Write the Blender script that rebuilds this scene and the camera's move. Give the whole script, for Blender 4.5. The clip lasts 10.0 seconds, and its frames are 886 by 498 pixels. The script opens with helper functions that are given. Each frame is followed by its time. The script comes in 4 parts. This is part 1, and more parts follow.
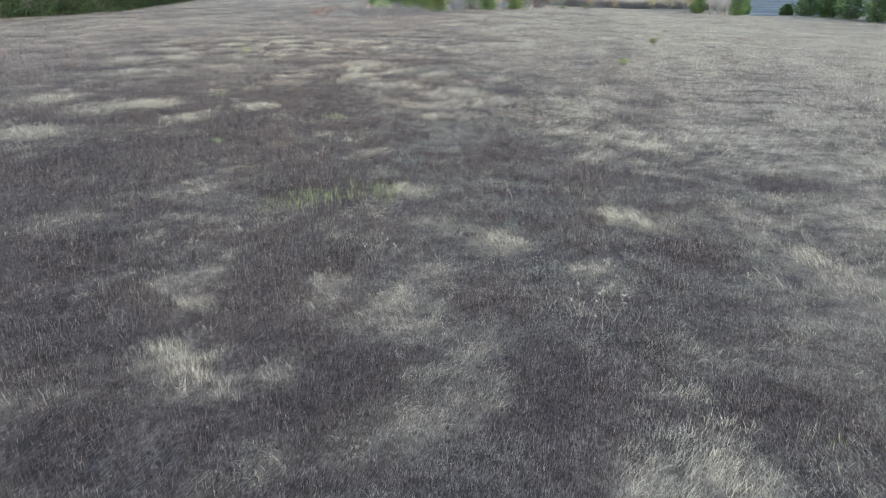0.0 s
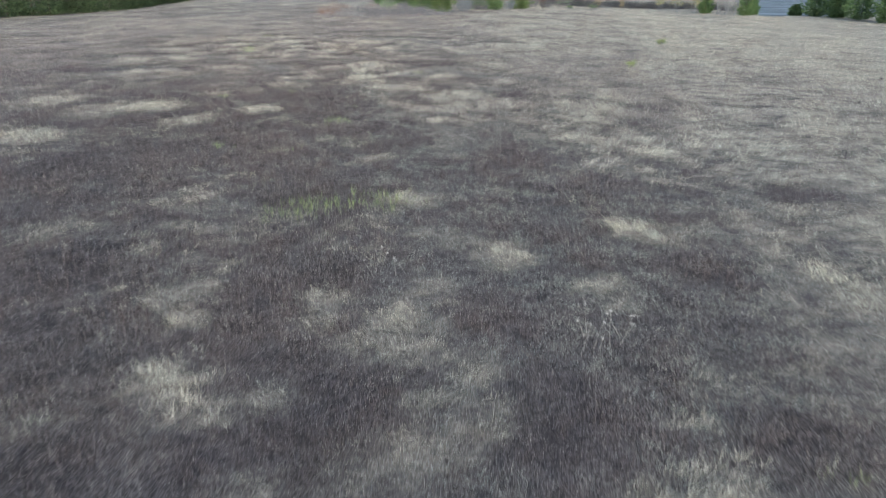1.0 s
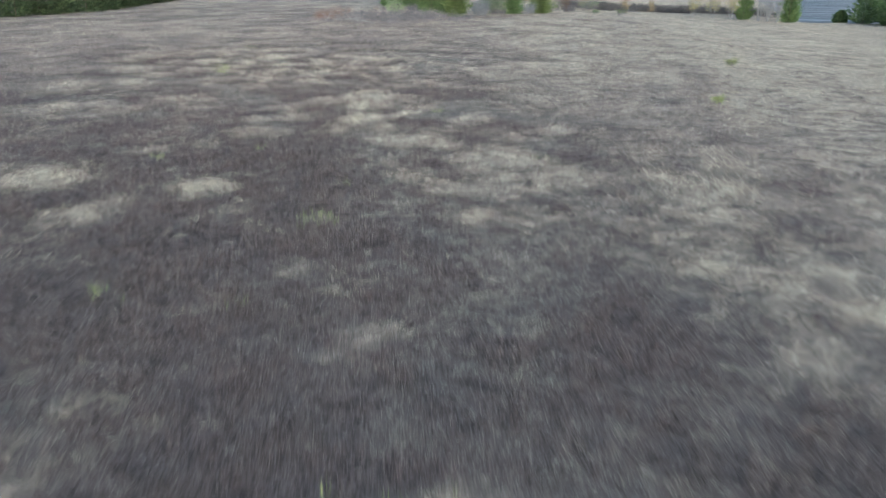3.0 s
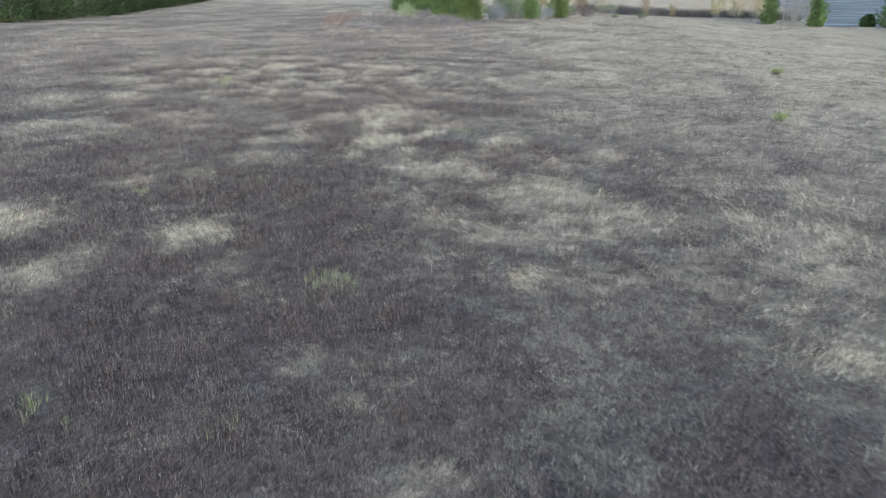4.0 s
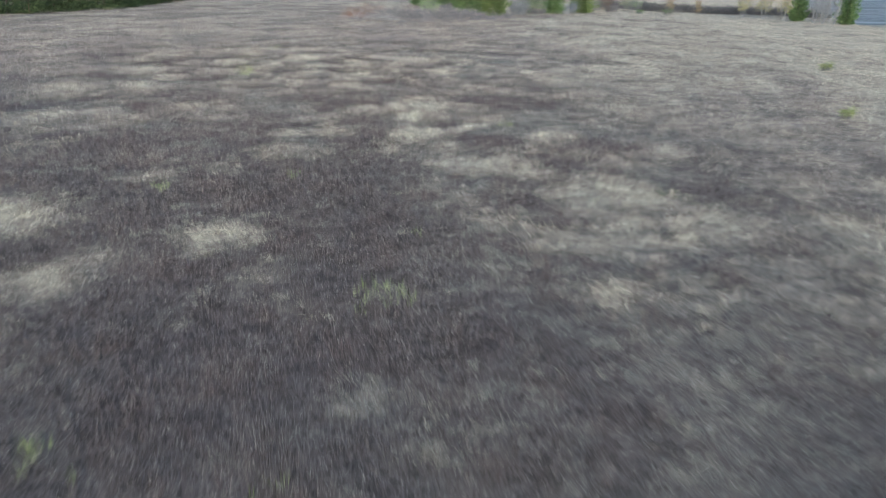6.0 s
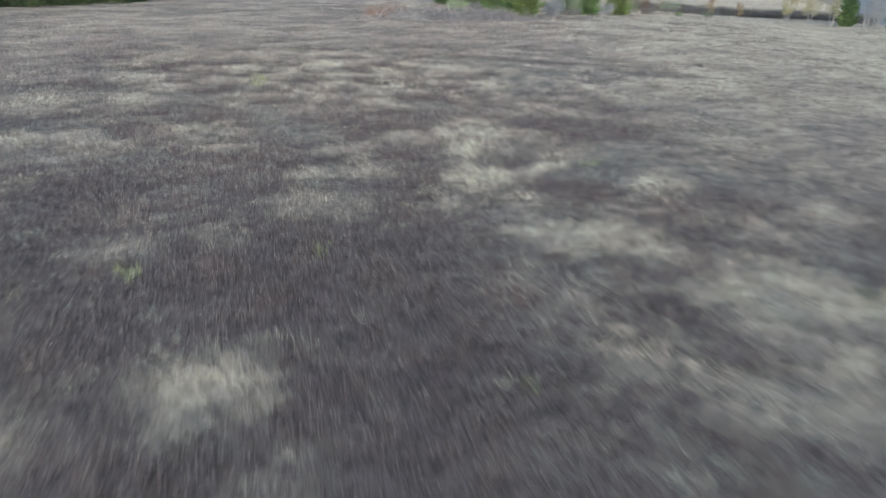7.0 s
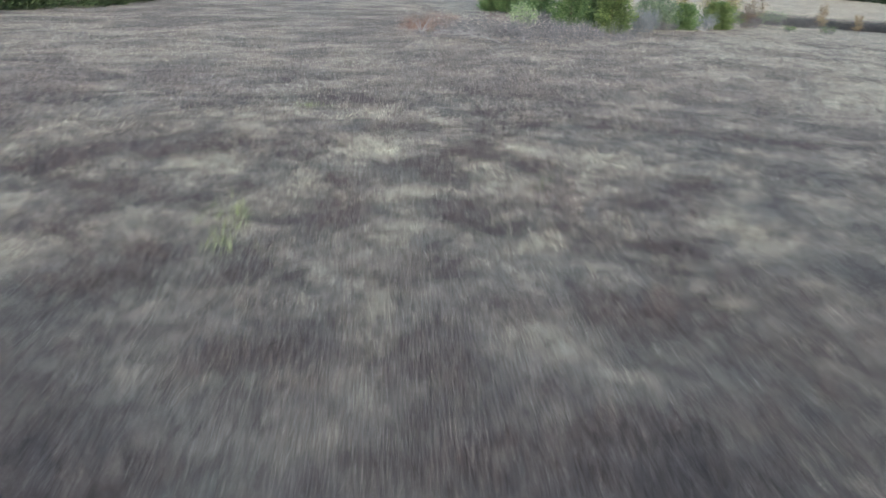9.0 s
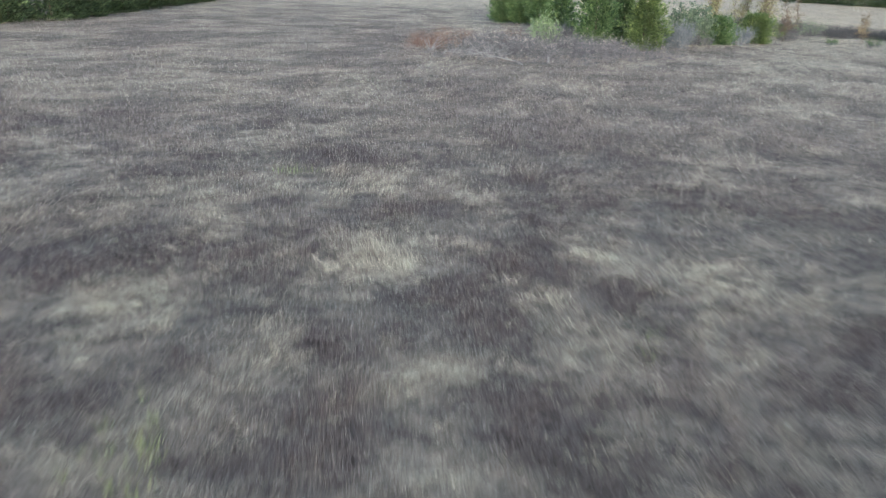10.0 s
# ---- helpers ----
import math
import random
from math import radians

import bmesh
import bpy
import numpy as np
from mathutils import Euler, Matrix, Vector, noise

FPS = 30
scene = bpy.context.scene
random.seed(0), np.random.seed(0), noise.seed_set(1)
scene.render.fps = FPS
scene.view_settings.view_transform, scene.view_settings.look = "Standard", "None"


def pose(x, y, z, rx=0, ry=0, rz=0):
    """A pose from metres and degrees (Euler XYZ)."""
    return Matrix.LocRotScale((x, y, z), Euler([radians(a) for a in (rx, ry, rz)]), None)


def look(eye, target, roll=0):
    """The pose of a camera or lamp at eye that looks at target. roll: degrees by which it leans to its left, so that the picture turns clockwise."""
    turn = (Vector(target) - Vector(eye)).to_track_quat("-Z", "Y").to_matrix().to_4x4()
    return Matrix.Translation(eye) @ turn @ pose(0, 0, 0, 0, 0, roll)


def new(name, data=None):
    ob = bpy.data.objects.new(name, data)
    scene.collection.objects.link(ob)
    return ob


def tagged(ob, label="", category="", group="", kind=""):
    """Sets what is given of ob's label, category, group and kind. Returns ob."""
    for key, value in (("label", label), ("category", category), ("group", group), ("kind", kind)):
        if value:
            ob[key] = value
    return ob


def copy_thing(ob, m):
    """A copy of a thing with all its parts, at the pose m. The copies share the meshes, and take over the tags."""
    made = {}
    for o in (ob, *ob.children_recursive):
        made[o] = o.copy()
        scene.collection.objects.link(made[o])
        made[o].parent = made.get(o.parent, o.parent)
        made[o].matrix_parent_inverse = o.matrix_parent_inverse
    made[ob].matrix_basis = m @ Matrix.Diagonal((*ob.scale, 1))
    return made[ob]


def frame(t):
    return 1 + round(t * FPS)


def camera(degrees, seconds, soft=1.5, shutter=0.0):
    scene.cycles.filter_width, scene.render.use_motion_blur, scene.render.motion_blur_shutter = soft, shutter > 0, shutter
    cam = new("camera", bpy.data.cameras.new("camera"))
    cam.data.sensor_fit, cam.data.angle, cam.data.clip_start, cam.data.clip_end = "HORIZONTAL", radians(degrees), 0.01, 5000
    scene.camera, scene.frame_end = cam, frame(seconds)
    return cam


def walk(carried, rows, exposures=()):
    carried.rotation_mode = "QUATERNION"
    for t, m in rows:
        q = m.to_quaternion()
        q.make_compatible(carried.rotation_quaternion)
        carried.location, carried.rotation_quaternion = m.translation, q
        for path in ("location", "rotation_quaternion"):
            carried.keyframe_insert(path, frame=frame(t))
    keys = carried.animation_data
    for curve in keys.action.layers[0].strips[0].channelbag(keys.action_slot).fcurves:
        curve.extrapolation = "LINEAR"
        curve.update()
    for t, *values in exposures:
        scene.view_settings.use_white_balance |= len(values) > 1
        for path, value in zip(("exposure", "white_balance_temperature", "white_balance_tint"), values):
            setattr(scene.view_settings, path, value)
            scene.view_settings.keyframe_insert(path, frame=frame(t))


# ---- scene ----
cam = camera(62.0, 10.0, soft=1.2, shutter=0.8)
PATH = [
    (0, (0.529, 1.636, 7.705), (0.171, 3.474, 7.001), -0.4),
    (0.5, (0.609, 1.609, 7.784), (0.243, 3.444, 7.079), -0.4),
    (1, (0.473, 2.443, 7.866), (0.101, 4.277, 7.159), -0.3),
    (1.5, (-0.122, 4.883, 7.911), (-0.499, 6.715, 7.203), -0.2),
    (2, (-1.236, 8.762, 7.945), (-1.612, 10.593, 7.234), 0.0),
    (2.5, (-2.791, 14.022, 7.873), (-3.168, 15.853, 7.161), 0.2),
    (3, (-4.369, 19.127, 8.21), (-4.749, 20.957, 7.498), 0.2),
    (3.2, (-4.883, 20.718, 8.298), (-5.266, 22.55, 7.594), 0.1),
    (4.3, (-6.92, 24.945, 7.868), (-7.326, 26.772, 7.164), 0.2),
    (4.5, (-6.947, 24.618, 7.74), (-7.354, 26.444, 7.033), 0.3),
    (5, (-7.098, 24.114, 7.575), (-7.512, 25.939, 6.869), 0.4),
    (5.2, (-7.198, 24.1, 7.546), (-7.613, 25.924, 6.838), 0.4),
    (6.3, (-9.796, 29.332, 7.104), (-10.232, 31.15, 6.396), 0.6),
    (6.5, (-10.611, 30.892, 7.08), (-11.05, 32.71, 6.37), 0.9),
    (7, (-13.03, 35.518, 6.97), (-13.483, 37.331, 6.257), 1.2),
    (7.5, (-16.039, 41.209, 6.718), (-16.511, 43.017, 6.005), 1.3),
    (8, (-19.51, 47.703, 6.492), (-19.994, 49.508, 5.779), 1.4),
    (8.5, (-23.025, 54.905, 6.594), (-23.506, 56.709, 5.875), 1.8),
    (9, (-25.769, 62.255, 6.839), (-26.246, 64.061, 6.123), 1.9),
    (9.5, (-27.974, 68.065, 7.209), (-28.452, 69.871, 6.494), 1.9),
    (10, (-29.597, 72.049, 7.402), (-30.078, 73.856, 6.693), 1.8),
]
walk(cam, [(t, look(eye, target, roll)) for t, eye, target, roll in PATH], [(0.0, 1.09, 5780, 5), (10.0, 1.07, 5780, 5)])

# ---- world and sun: a dull evening sky ----
world = bpy.data.worlds.new("sky")
scene.world = world
world.use_nodes = True
wn = world.node_tree
sky = wn.nodes.new("ShaderNodeTexSky")
sky.sky_type, sky.sun_disc = "NISHITA", False
sky.sun_elevation, sky.sun_rotation = radians(16), radians(159)
sky.dust_density = 3.0
wn.links.new(sky.outputs["Color"], wn.nodes["Background"].inputs["Color"])
wn.nodes["Background"].inputs["Strength"].default_value = 0.15
sun_data = bpy.data.lights.new("sun", "SUN")
sun_data.energy, sun_data.angle, sun_data.color = 1.5, radians(25), (1.0, 0.96, 0.91)
sun = new("sun", sun_data)
sun.matrix_basis = look((30, -80, 25), (0, 0, 0))

# ---- materials ----
def shader(name, rough=0.8):
    mat = bpy.data.materials.new(name)
    mat.use_nodes = True
    nt = mat.node_tree
    bsdf = nt.nodes["Principled BSDF"]
    bsdf.inputs["Roughness"].default_value = rough
    bsdf.inputs["Specular IOR Level"].default_value = 0.25
    return mat, nt, bsdf


def ramp(nt, source, stops):
    node = nt.nodes.new("ShaderNodeValToRGB")
    while len(node.color_ramp.elements) < len(stops):
        node.color_ramp.elements.new(0.5)
    for e, (at, rgb) in zip(node.color_ramp.elements, stops):
        e.position, e.color = at, (*rgb, 1)
    nt.links.new(source, node.inputs["Fac"])
    return node.outputs["Color"]


def noise_tex(nt, scale, detail=4.0, rough=0.6):
    geo = nt.nodes.new("ShaderNodeNewGeometry")
    tex = nt.nodes.new("ShaderNodeTexNoise")
    tex.inputs["Scale"].default_value, tex.inputs["Detail"].default_value, tex.inputs["Roughness"].default_value = scale, detail, rough
    nt.links.new(geo.outputs["Position"], tex.inputs["Vector"])
    return tex.outputs["Fac"]


def mix(nt, kind, fac, a, b):
    node = nt.nodes.new("ShaderNodeMix")
    node.data_type, node.blend_type = "RGBA", kind
    for sock, v in ((node.inputs[0], fac), (node.inputs[6], a), (node.inputs[7], b)):
        if isinstance(v, (int, float)):
            sock.default_value = v
        elif isinstance(v, tuple):
            sock.default_value = (*v, 1)
        else:
            nt.links.new(v, sock)
    return node.outputs[2]


def plant_mat(name, stops, through_light=0.25, patch=0.5, scale=0.35, rough=0.75, cool=(1, 1, 1), warm=(1.0, 0.99, 0.96)):
    """A leaf or stem surface: one tint for each blade, and a slow drift of tone from place to place."""
    mat, nt, bsdf = shader(name, rough)
    geo = nt.nodes.new("ShaderNodeNewGeometry")
    col = ramp(nt, geo.outputs["Random Per Island"], stops)
    drift = ramp(nt, noise_tex(nt, scale, 3.0), [(0.32, tuple(c * (1 - patch * 0.6) for c in cool)), (0.68, tuple(c * (1 + patch * 0.4) for c in warm))])
    col = mix(nt, "MULTIPLY", 1.0, col, drift)
    nt.links.new(col, bsdf.inputs["Base Color"])
    if through_light:
        tr = nt.nodes.new("ShaderNodeBsdfTranslucent")
        nt.links.new(col, tr.inputs["Color"])
        both = nt.nodes.new("ShaderNodeMixShader")
        both.inputs[0].default_value = through_light
        nt.links.new(bsdf.outputs[0], both.inputs[1])
        nt.links.new(tr.outputs[0], both.inputs[2])
        nt.links.new(both.outputs[0], nt.nodes["Material Output"].inputs["Surface"])
    return mat


M_PALE = plant_mat("straw", [(0.0, (0.36, 0.333, 0.270)), (0.5, (0.59, 0.558, 0.468)), (1.0, (0.80, 0.769, 0.668))], scale=0.6, patch=0.4, cool=(0.94, 1.0, 1.0), warm=(1.03, 0.99, 0.93))
# weed brown, taken darker to carry the shade low between the stems
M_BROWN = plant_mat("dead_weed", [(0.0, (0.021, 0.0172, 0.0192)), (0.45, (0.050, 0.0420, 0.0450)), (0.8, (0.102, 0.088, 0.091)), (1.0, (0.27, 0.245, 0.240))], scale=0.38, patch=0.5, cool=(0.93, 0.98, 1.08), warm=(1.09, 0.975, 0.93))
M_GREY = plant_mat("weathered_grass", [(0.0, (0.076, 0.078, 0.077)), (0.5, (0.192, 0.196, 0.191)), (1.0, (0.54, 0.54, 0.505))], scale=0.5, patch=0.55, cool=(0.94, 1.0, 1.05), warm=(1.03, 1.0, 0.94))
M_GREEN = plant_mat("green_leaf", [(0.0, (0.13, 0.16, 0.07)), (0.6, (0.25, 0.31, 0.13)), (1.0, (0.46, 0.49, 0.31))])
M_TOPS = plant_mat("weed_top", [(0.0, (0.182, 0.166, 0.162)), (0.6, (0.276, 0.254, 0.249)), (1.0, (0.43, 0.404, 0.390))], scale=0.38, patch=0.4, cool=(0.94, 0.98, 1.05), warm=(1.02, 0.985, 0.95))
M_STEM = plant_mat("bleached_stem", [(0.0, (0.20, 0.180, 0.172)), (0.6, (0.36, 0.335, 0.315)), (1.0, (0.60, 0.57, 0.525))], patch=0.3)
M_SEED = plant_mat("seed_head", [(0.0, (0.42, 0.40, 0.37)), (1.0, (0.68, 0.66, 0.62))], patch=0.1)
M_CEDAR = plant_mat("cedar_spray", [(0.0, (0.040, 0.074, 0.033)), (0.5, (0.100, 0.172, 0.072)), (1.0, (0.21, 0.29, 0.122))], 0.2, 0.5, 0.5)
M_OLIVE = plant_mat("olive_cedar_spray", [(0.0, (0.046, 0.072, 0.028)), (0.5, (0.106, 0.158, 0.058)), (1.0, (0.21, 0.265, 0.105))], 0.2, 0.5, 0.5)
M_SAGE = plant_mat("sage_leaf", [(0.0, (0.07, 0.11, 0.075)), (0.6, (0.14, 0.195, 0.13)), (1.0, (0.27, 0.32, 0.23))], 0.25, 0.4, 0.6)
M_CEDAR_FAR = plant_mat("cedar_spray_dark", [(0.0, (0.022, 0.036, 0.019)), (0.5, (0.052, 0.086, 0.042)), (1.0, (0.11, 0.155, 0.072))], 0.15, 0.5, 0.15)
M_LIGHT = plant_mat("pale_green_leaf", [(0.0, (0.13, 0.21, 0.10)), (1.0, (0.37, 0.48, 0.28))], 0.3, 0.3)
M_YELLOW = plant_mat("yellow_leaf", [(0.0, (0.18, 0.18, 0.085)), (0.6, (0.32, 0.30, 0.14)), (1.0, (0.45, 0.42, 0.24))], 0.35, 0.3)
M_ORANGE = plant_mat("orange_leaf", [(0.0, (0.20, 0.155, 0.10)), (1.0, (0.34, 0.28, 0.19))], 0.35, 0.3)
M_TWIG = plant_mat("mauve_twig", [(0.0, (0.060, 0.060, 0.073)), (0.6, (0.134, 0.133, 0.152)), (1.0, (0.30, 0.298, 0.312))], 0.0, 0.4)
M_RUST = plant_mat("rust_twig", [(0.0, (0.105, 0.062, 0.050)), (0.6, (0.20, 0.124, 0.102)), (1.0, (0.33, 0.24, 0.208))], 0.1, 0.4)
M_BLUE = plant_mat("blue_grey_twig", [(0.0, (0.095, 0.11, 0.132)), (1.0, (0.26, 0.285, 0.325))], 0.1, 0.3)
M_DARK = plant_mat("dark_brush_twig", [(0.0, (0.028, 0.030, 0.037)), (0.7, (0.078, 0.081, 0.093)), (1.0, (0.19, 0.19, 0.195))], 0.0, 0.4)


def bark_mat(name, dark, light):
    mat, nt, bsdf = shader(name, 0.9)
    col = ramp(nt, noise_tex(nt, 9.0, 6.0), [(0.3, dark), (0.7, light)])
    nt.links.new(col, bsdf.inputs["Base Color"])
    bump = nt.nodes.new("ShaderNodeBump")
    bump.inputs["Strength"].default_value = 0.6
    nt.links.new(noise_tex(nt, 25.0, 4.0), bump.inputs["Height"])
    nt.links.new(bump.outputs[0], bsdf.inputs["Normal"])
    return mat


M_BARK = bark_mat("brown_bark", (0.06, 0.045, 0.035), (0.16, 0.125, 0.10))
M_PALE_BARK = bark_mat("pale_bark", (0.13, 0.138, 0.15), (0.28, 0.285, 0.295))
M_DEAD = bark_mat("bleached_wood", (0.20, 0.21, 0.22), (0.40, 0.41, 0.42))


def litter(nt, scale):
    """Crossing straws: fine streaks that run three ways."""
    geo = nt.nodes.new("ShaderNodeNewGeometry")
    last = None
    for k, turn in enumerate((0.3, 1.4, 2.4)):
        lay = nt.nodes.new("ShaderNodeMapping")
        lay.inputs["Location"].default_value = (17.0 * k, 5.0 * k, 0)
        lay.inputs["Rotation"].default_value = (0, 0, turn)
        lay.inputs["Scale"].default_value = (1.0, 0.13, 1.0)
        tex = nt.nodes.new("ShaderNodeTexNoise")
        tex.inputs["Scale"].default_value, tex.inputs["Detail"].default_value, tex.inputs["Roughness"].default_value = scale, 3.0, 0.6
        tex.inputs["Distortion"].default_value = 0.4
        nt.links.new(geo.outputs["Position"], lay.inputs["Vector"])
        nt.links.new(lay.outputs[0], tex.inputs["Vector"])
        if last is None:
            last = tex.outputs["Fac"]
        else:
            top = nt.nodes.new("ShaderNodeMath")
            top.operation = "MAXIMUM"
            nt.links.new(last, top.inputs[0])
            nt.links.new(tex.outputs["Fac"], top.inputs[1])
            last = top.outputs[0]
    return last


def ground_mat():
    mat, nt, bsdf = shader("field_soil", 0.95)
    cover = nt.nodes.new("ShaderNodeAttribute")
    cover.attribute_name = "straw"
    lines = litter(nt, 55.0)
    # bare soil tone also includes shade from the gaps under the growth
    fine = ramp(nt, lines, [(0.46, (0.021, 0.0175, 0.0192)), (0.58, (0.070, 0.060, 0.063)), (0.72, (0.24, 0.217, 0.212))])
    straw = ramp(nt, lines, [(0.44, (0.12, 0.108, 0.088)), (0.56, (0.34, 0.312, 0.255)), (0.72, (0.61, 0.575, 0.48))])
    clumps = ramp(nt, noise_tex(nt, 2.2, 5.0, 0.7), [(0.35, (0.62, 0.61, 0.63)), (0.65, (1.3, 1.28, 1.24))])
    broad = ramp(nt, noise_tex(nt, 0.2, 6.0, 0.65), [(0.35, (0.85, 0.85, 0.86)), (0.65, (1.18, 1.16, 1.13))])
    col = mix(nt, "MULTIPLY", 1.0, mix(nt, "MULTIPLY", 1.0, mix(nt, "MIX", cover.outputs["Fac"], fine, straw), clumps), broad)
    nt.links.new(col, bsdf.inputs["Base Color"])
    bump = nt.nodes.new("ShaderNodeBump")
    bump.inputs["Strength"].default_value, bump.inputs["Distance"].default_value = 0.8, 0.05
    nt.links.new(lines, bump.inputs["Height"])
    nt.links.new(bump.outputs[0], bsdf.inputs["Normal"])
    return mat


def water_mat():
    mat, nt, bsdf = shader("lake_water", 0.45)
    bsdf.inputs["Specular IOR Level"].default_value = 0.3
    geo = nt.nodes.new("ShaderNodeNewGeometry")

    def lanes(sx, sy, detail):
        stretch = nt.nodes.new("ShaderNodeMapping")
        stretch.inputs["Scale"].default_value = (sx, sy, 1.0)
        tex = nt.nodes.new("ShaderNodeTexNoise")
        tex.inputs["Scale"].default_value, tex.inputs["Detail"].default_value = 1.0, detail
        nt.links.new(geo.outputs["Position"], stretch.inputs["Vector"])
        nt.links.new(stretch.outputs[0], tex.inputs["Vector"])
        return tex.outputs["Fac"]

    # uneven sky reflection of the wind lanes, painted as grey streaks
    nt.links.new(ramp(nt, lanes(0.05, 0.16, 5.0), [(0.40, (0.055, 0.056, 0.064)), (0.55, (0.12, 0.12, 0.126)), (0.68, (0.30, 0.30, 0.30))]), bsdf.inputs["Base Color"])
    bump = nt.nodes.new("ShaderNodeBump")
    bump.inputs["Strength"].default_value, bump.inputs["Distance"].default_value = 1.0, 1.5
    nt.links.new(lanes(0.15, 0.6, 6.0), bump.inputs["Height"])
    nt.links.new(bump.outputs[0], bsdf.inputs["Normal"])
    return mat


# ---- mesh helpers ----
RNG = np.random.default_rng(7)
TABLE = np.random.default_rng(3).random((8, 128, 128))


def vnoise(x, y, size, seed):
    """Smooth noise from 0 to 1, in cells of that size."""
    u, v = x / size + 500.0, y / size + 500.0
    i, j = np.floor(u).astype(int), np.floor(v).astype(int)
    f, g = u - i, v - j
    f, g = f * f * (3 - 2 * f), g * g * (3 - 2 * g)
    t = TABLE[seed % 8]
    a, b = t[i % 128, j % 128], t[(i + 1) % 128, j % 128]
    c, d = t[i % 128, (j + 1) % 128], t[(i + 1) % 128, (j + 1) % 128]
    return (a * (1 - f) + b * f) * (1 - g) + (c * (1 - f) + d * f) * g


def fbm(x, y, size, seed):
    return 0.5 * vnoise(x, y, size, seed) + 0.3 * vnoise(x + 31, y + 17, size * 0.45, seed + 1) + 0.2 * vnoise(x + 7, y + 53, size * 0.2, seed + 2)


def smooth(a, b, v):
    s = np.clip((v - a) / (b - a), 0, 1)
    return s * s * (3 - 2 * s)


def ground_z(x, y):
    """The field is almost level, and falls away gently towards the lake."""
    x, y = np.asarray(x, float), np.asarray(y, float)
    roll = 0.30 * (vnoise(x, y, 22, 4) - 0.5) + 0.14 * (vnoise(x, y, 5, 5) - 0.5)
    fall = 2.35 * smooth(0, 1, ((x + 25) * 0.75 + (y - 165) * 0.25) / 52) - 0.2 * smooth(100, 135, y) + 0.25 * smooth(0, 9, x) * (1 - smooth(60, 90, y)) + 0.95 * smooth(27, 44, x) * smooth(110, 190, y)
    basin = 2.4 * smooth(0, 14, x - (34 + 0.12 * (y - 200))) * smooth(214, 236, y)
    rise = 4.4 * smooth(226, 292, y) * (1 - smooth(0, 16, x - (20 + 0.12 * (y - 200))))
    return roll - fall - basin + rise - 0.33


def gz(x, y):
    return float(ground_z(x, y))


def tri_mesh(name, verts, tris):
    me = bpy.data.meshes.new(name)
    n, m = len(verts), len(tris)
    me.vertices.add(n)
    me.loops.add(3 * m)
    me.polygons.add(m)
    me.vertices.foreach_set("co", np.ascontiguousarray(verts, np.float32).ravel())
    me.loops.foreach_set("vertex_index", np.ascontiguousarray(tris, np.int32).ravel())
    me.polygons.foreach_set("loop_start", np.arange(0, 3 * m, 3, dtype=np.int32))
    me.update(calc_edges=True)
    return me


def joined(pieces):
    verts, tris, base = [], [], 0
    for v, f in pieces:
        verts.append(v)
        tris.append(f + base)
        base += len(v)
    return np.concatenate(verts), np.concatenate(tris)


def part(name, geometry, material, parent=None, label=""):
    me = geometry if isinstance(geometry, bpy.types.Mesh) else tri_mesh(name, *geometry)
    if material and not me.materials:
        me.materials.append(material)
    ob = new(name, me)
    ob.parent = parent
    return tagged(ob, label)


def blades(base, length, width, lean, ang, face, droop, segs):
    """Tapering bent blades. base (n,3); lean: how far the tip goes out, in lengths, towards ang; droop: how far it nods; face: the way the flat lies."""
    n = len(base)
    d = np.stack([np.cos(ang), np.sin(ang), np.zeros(n)], 1)
    w = np.stack([np.cos(face), np.sin(face), np.zeros(n)], 1) * (width / 2)[:, None]

    def at(s):
        p = base + d * (lean * length * s ** 1.7)[:, None]
        p[:, 2] += length * np.maximum(0.05 * s, np.sqrt(np.maximum(1 - lean ** 2 * 0.8, 0.08)) * (s - droop * s * s))
        return p

    if segs == 1:
        v = np.stack([base - w, base + w, at(np.ones(n))], 1).reshape(-1, 3)
        f = np.array([[0, 1, 2]])
    elif segs == 2:
        m = at(np.full(n, 0.5))
        v = np.stack([base, m - w, m + w, at(np.ones(n))], 1).reshape(-1, 3)
        f = np.array([[0, 2, 1], [1, 2, 3]])
    else:
        a, b = at(np.full(n, 0.38)), at(np.full(n, 0.74))
        v = np.stack([base, a - w, a + w, b - w * 0.75, b + w * 0.75, at(np.ones(n))], 1).reshape(-1, 3)
        f = np.array([[0, 2, 1], [1, 2, 4], [1, 4, 3], [3, 4, 5]])
    k = v.shape[0] // n
    tris = (f[None] + (np.arange(n) * k)[:, None, None]).reshape(-1, 3)
    return v, tris


def sprays(pos, way, length, width, rng):
    """Flat leaf-shaped tufts at pos, pointing along way."""
    n = len(pos)
    way = way / np.linalg.norm(way, axis=1)[:, None]
    side = np.cross(way, rng.normal(size=(n, 3)))
    side /= np.linalg.norm(side, axis=1)[:, None] + 1e-6
    bow = np.cross(side, way) * (0.15 * length)[:, None]
    a, t = pos, pos + way * length[:, None]
    m = pos + way * (length * 0.5)[:, None] + bow
    s = side * (width / 2)[:, None]
    v = np.stack([a, m - s, m + s, t], 1).reshape(-1, 3)
    f = np.array([[0, 2, 1], [1, 2, 3]])
    return v, (f[None] + (np.arange(n) * 4)[:, None, None]).reshape(-1, 3)


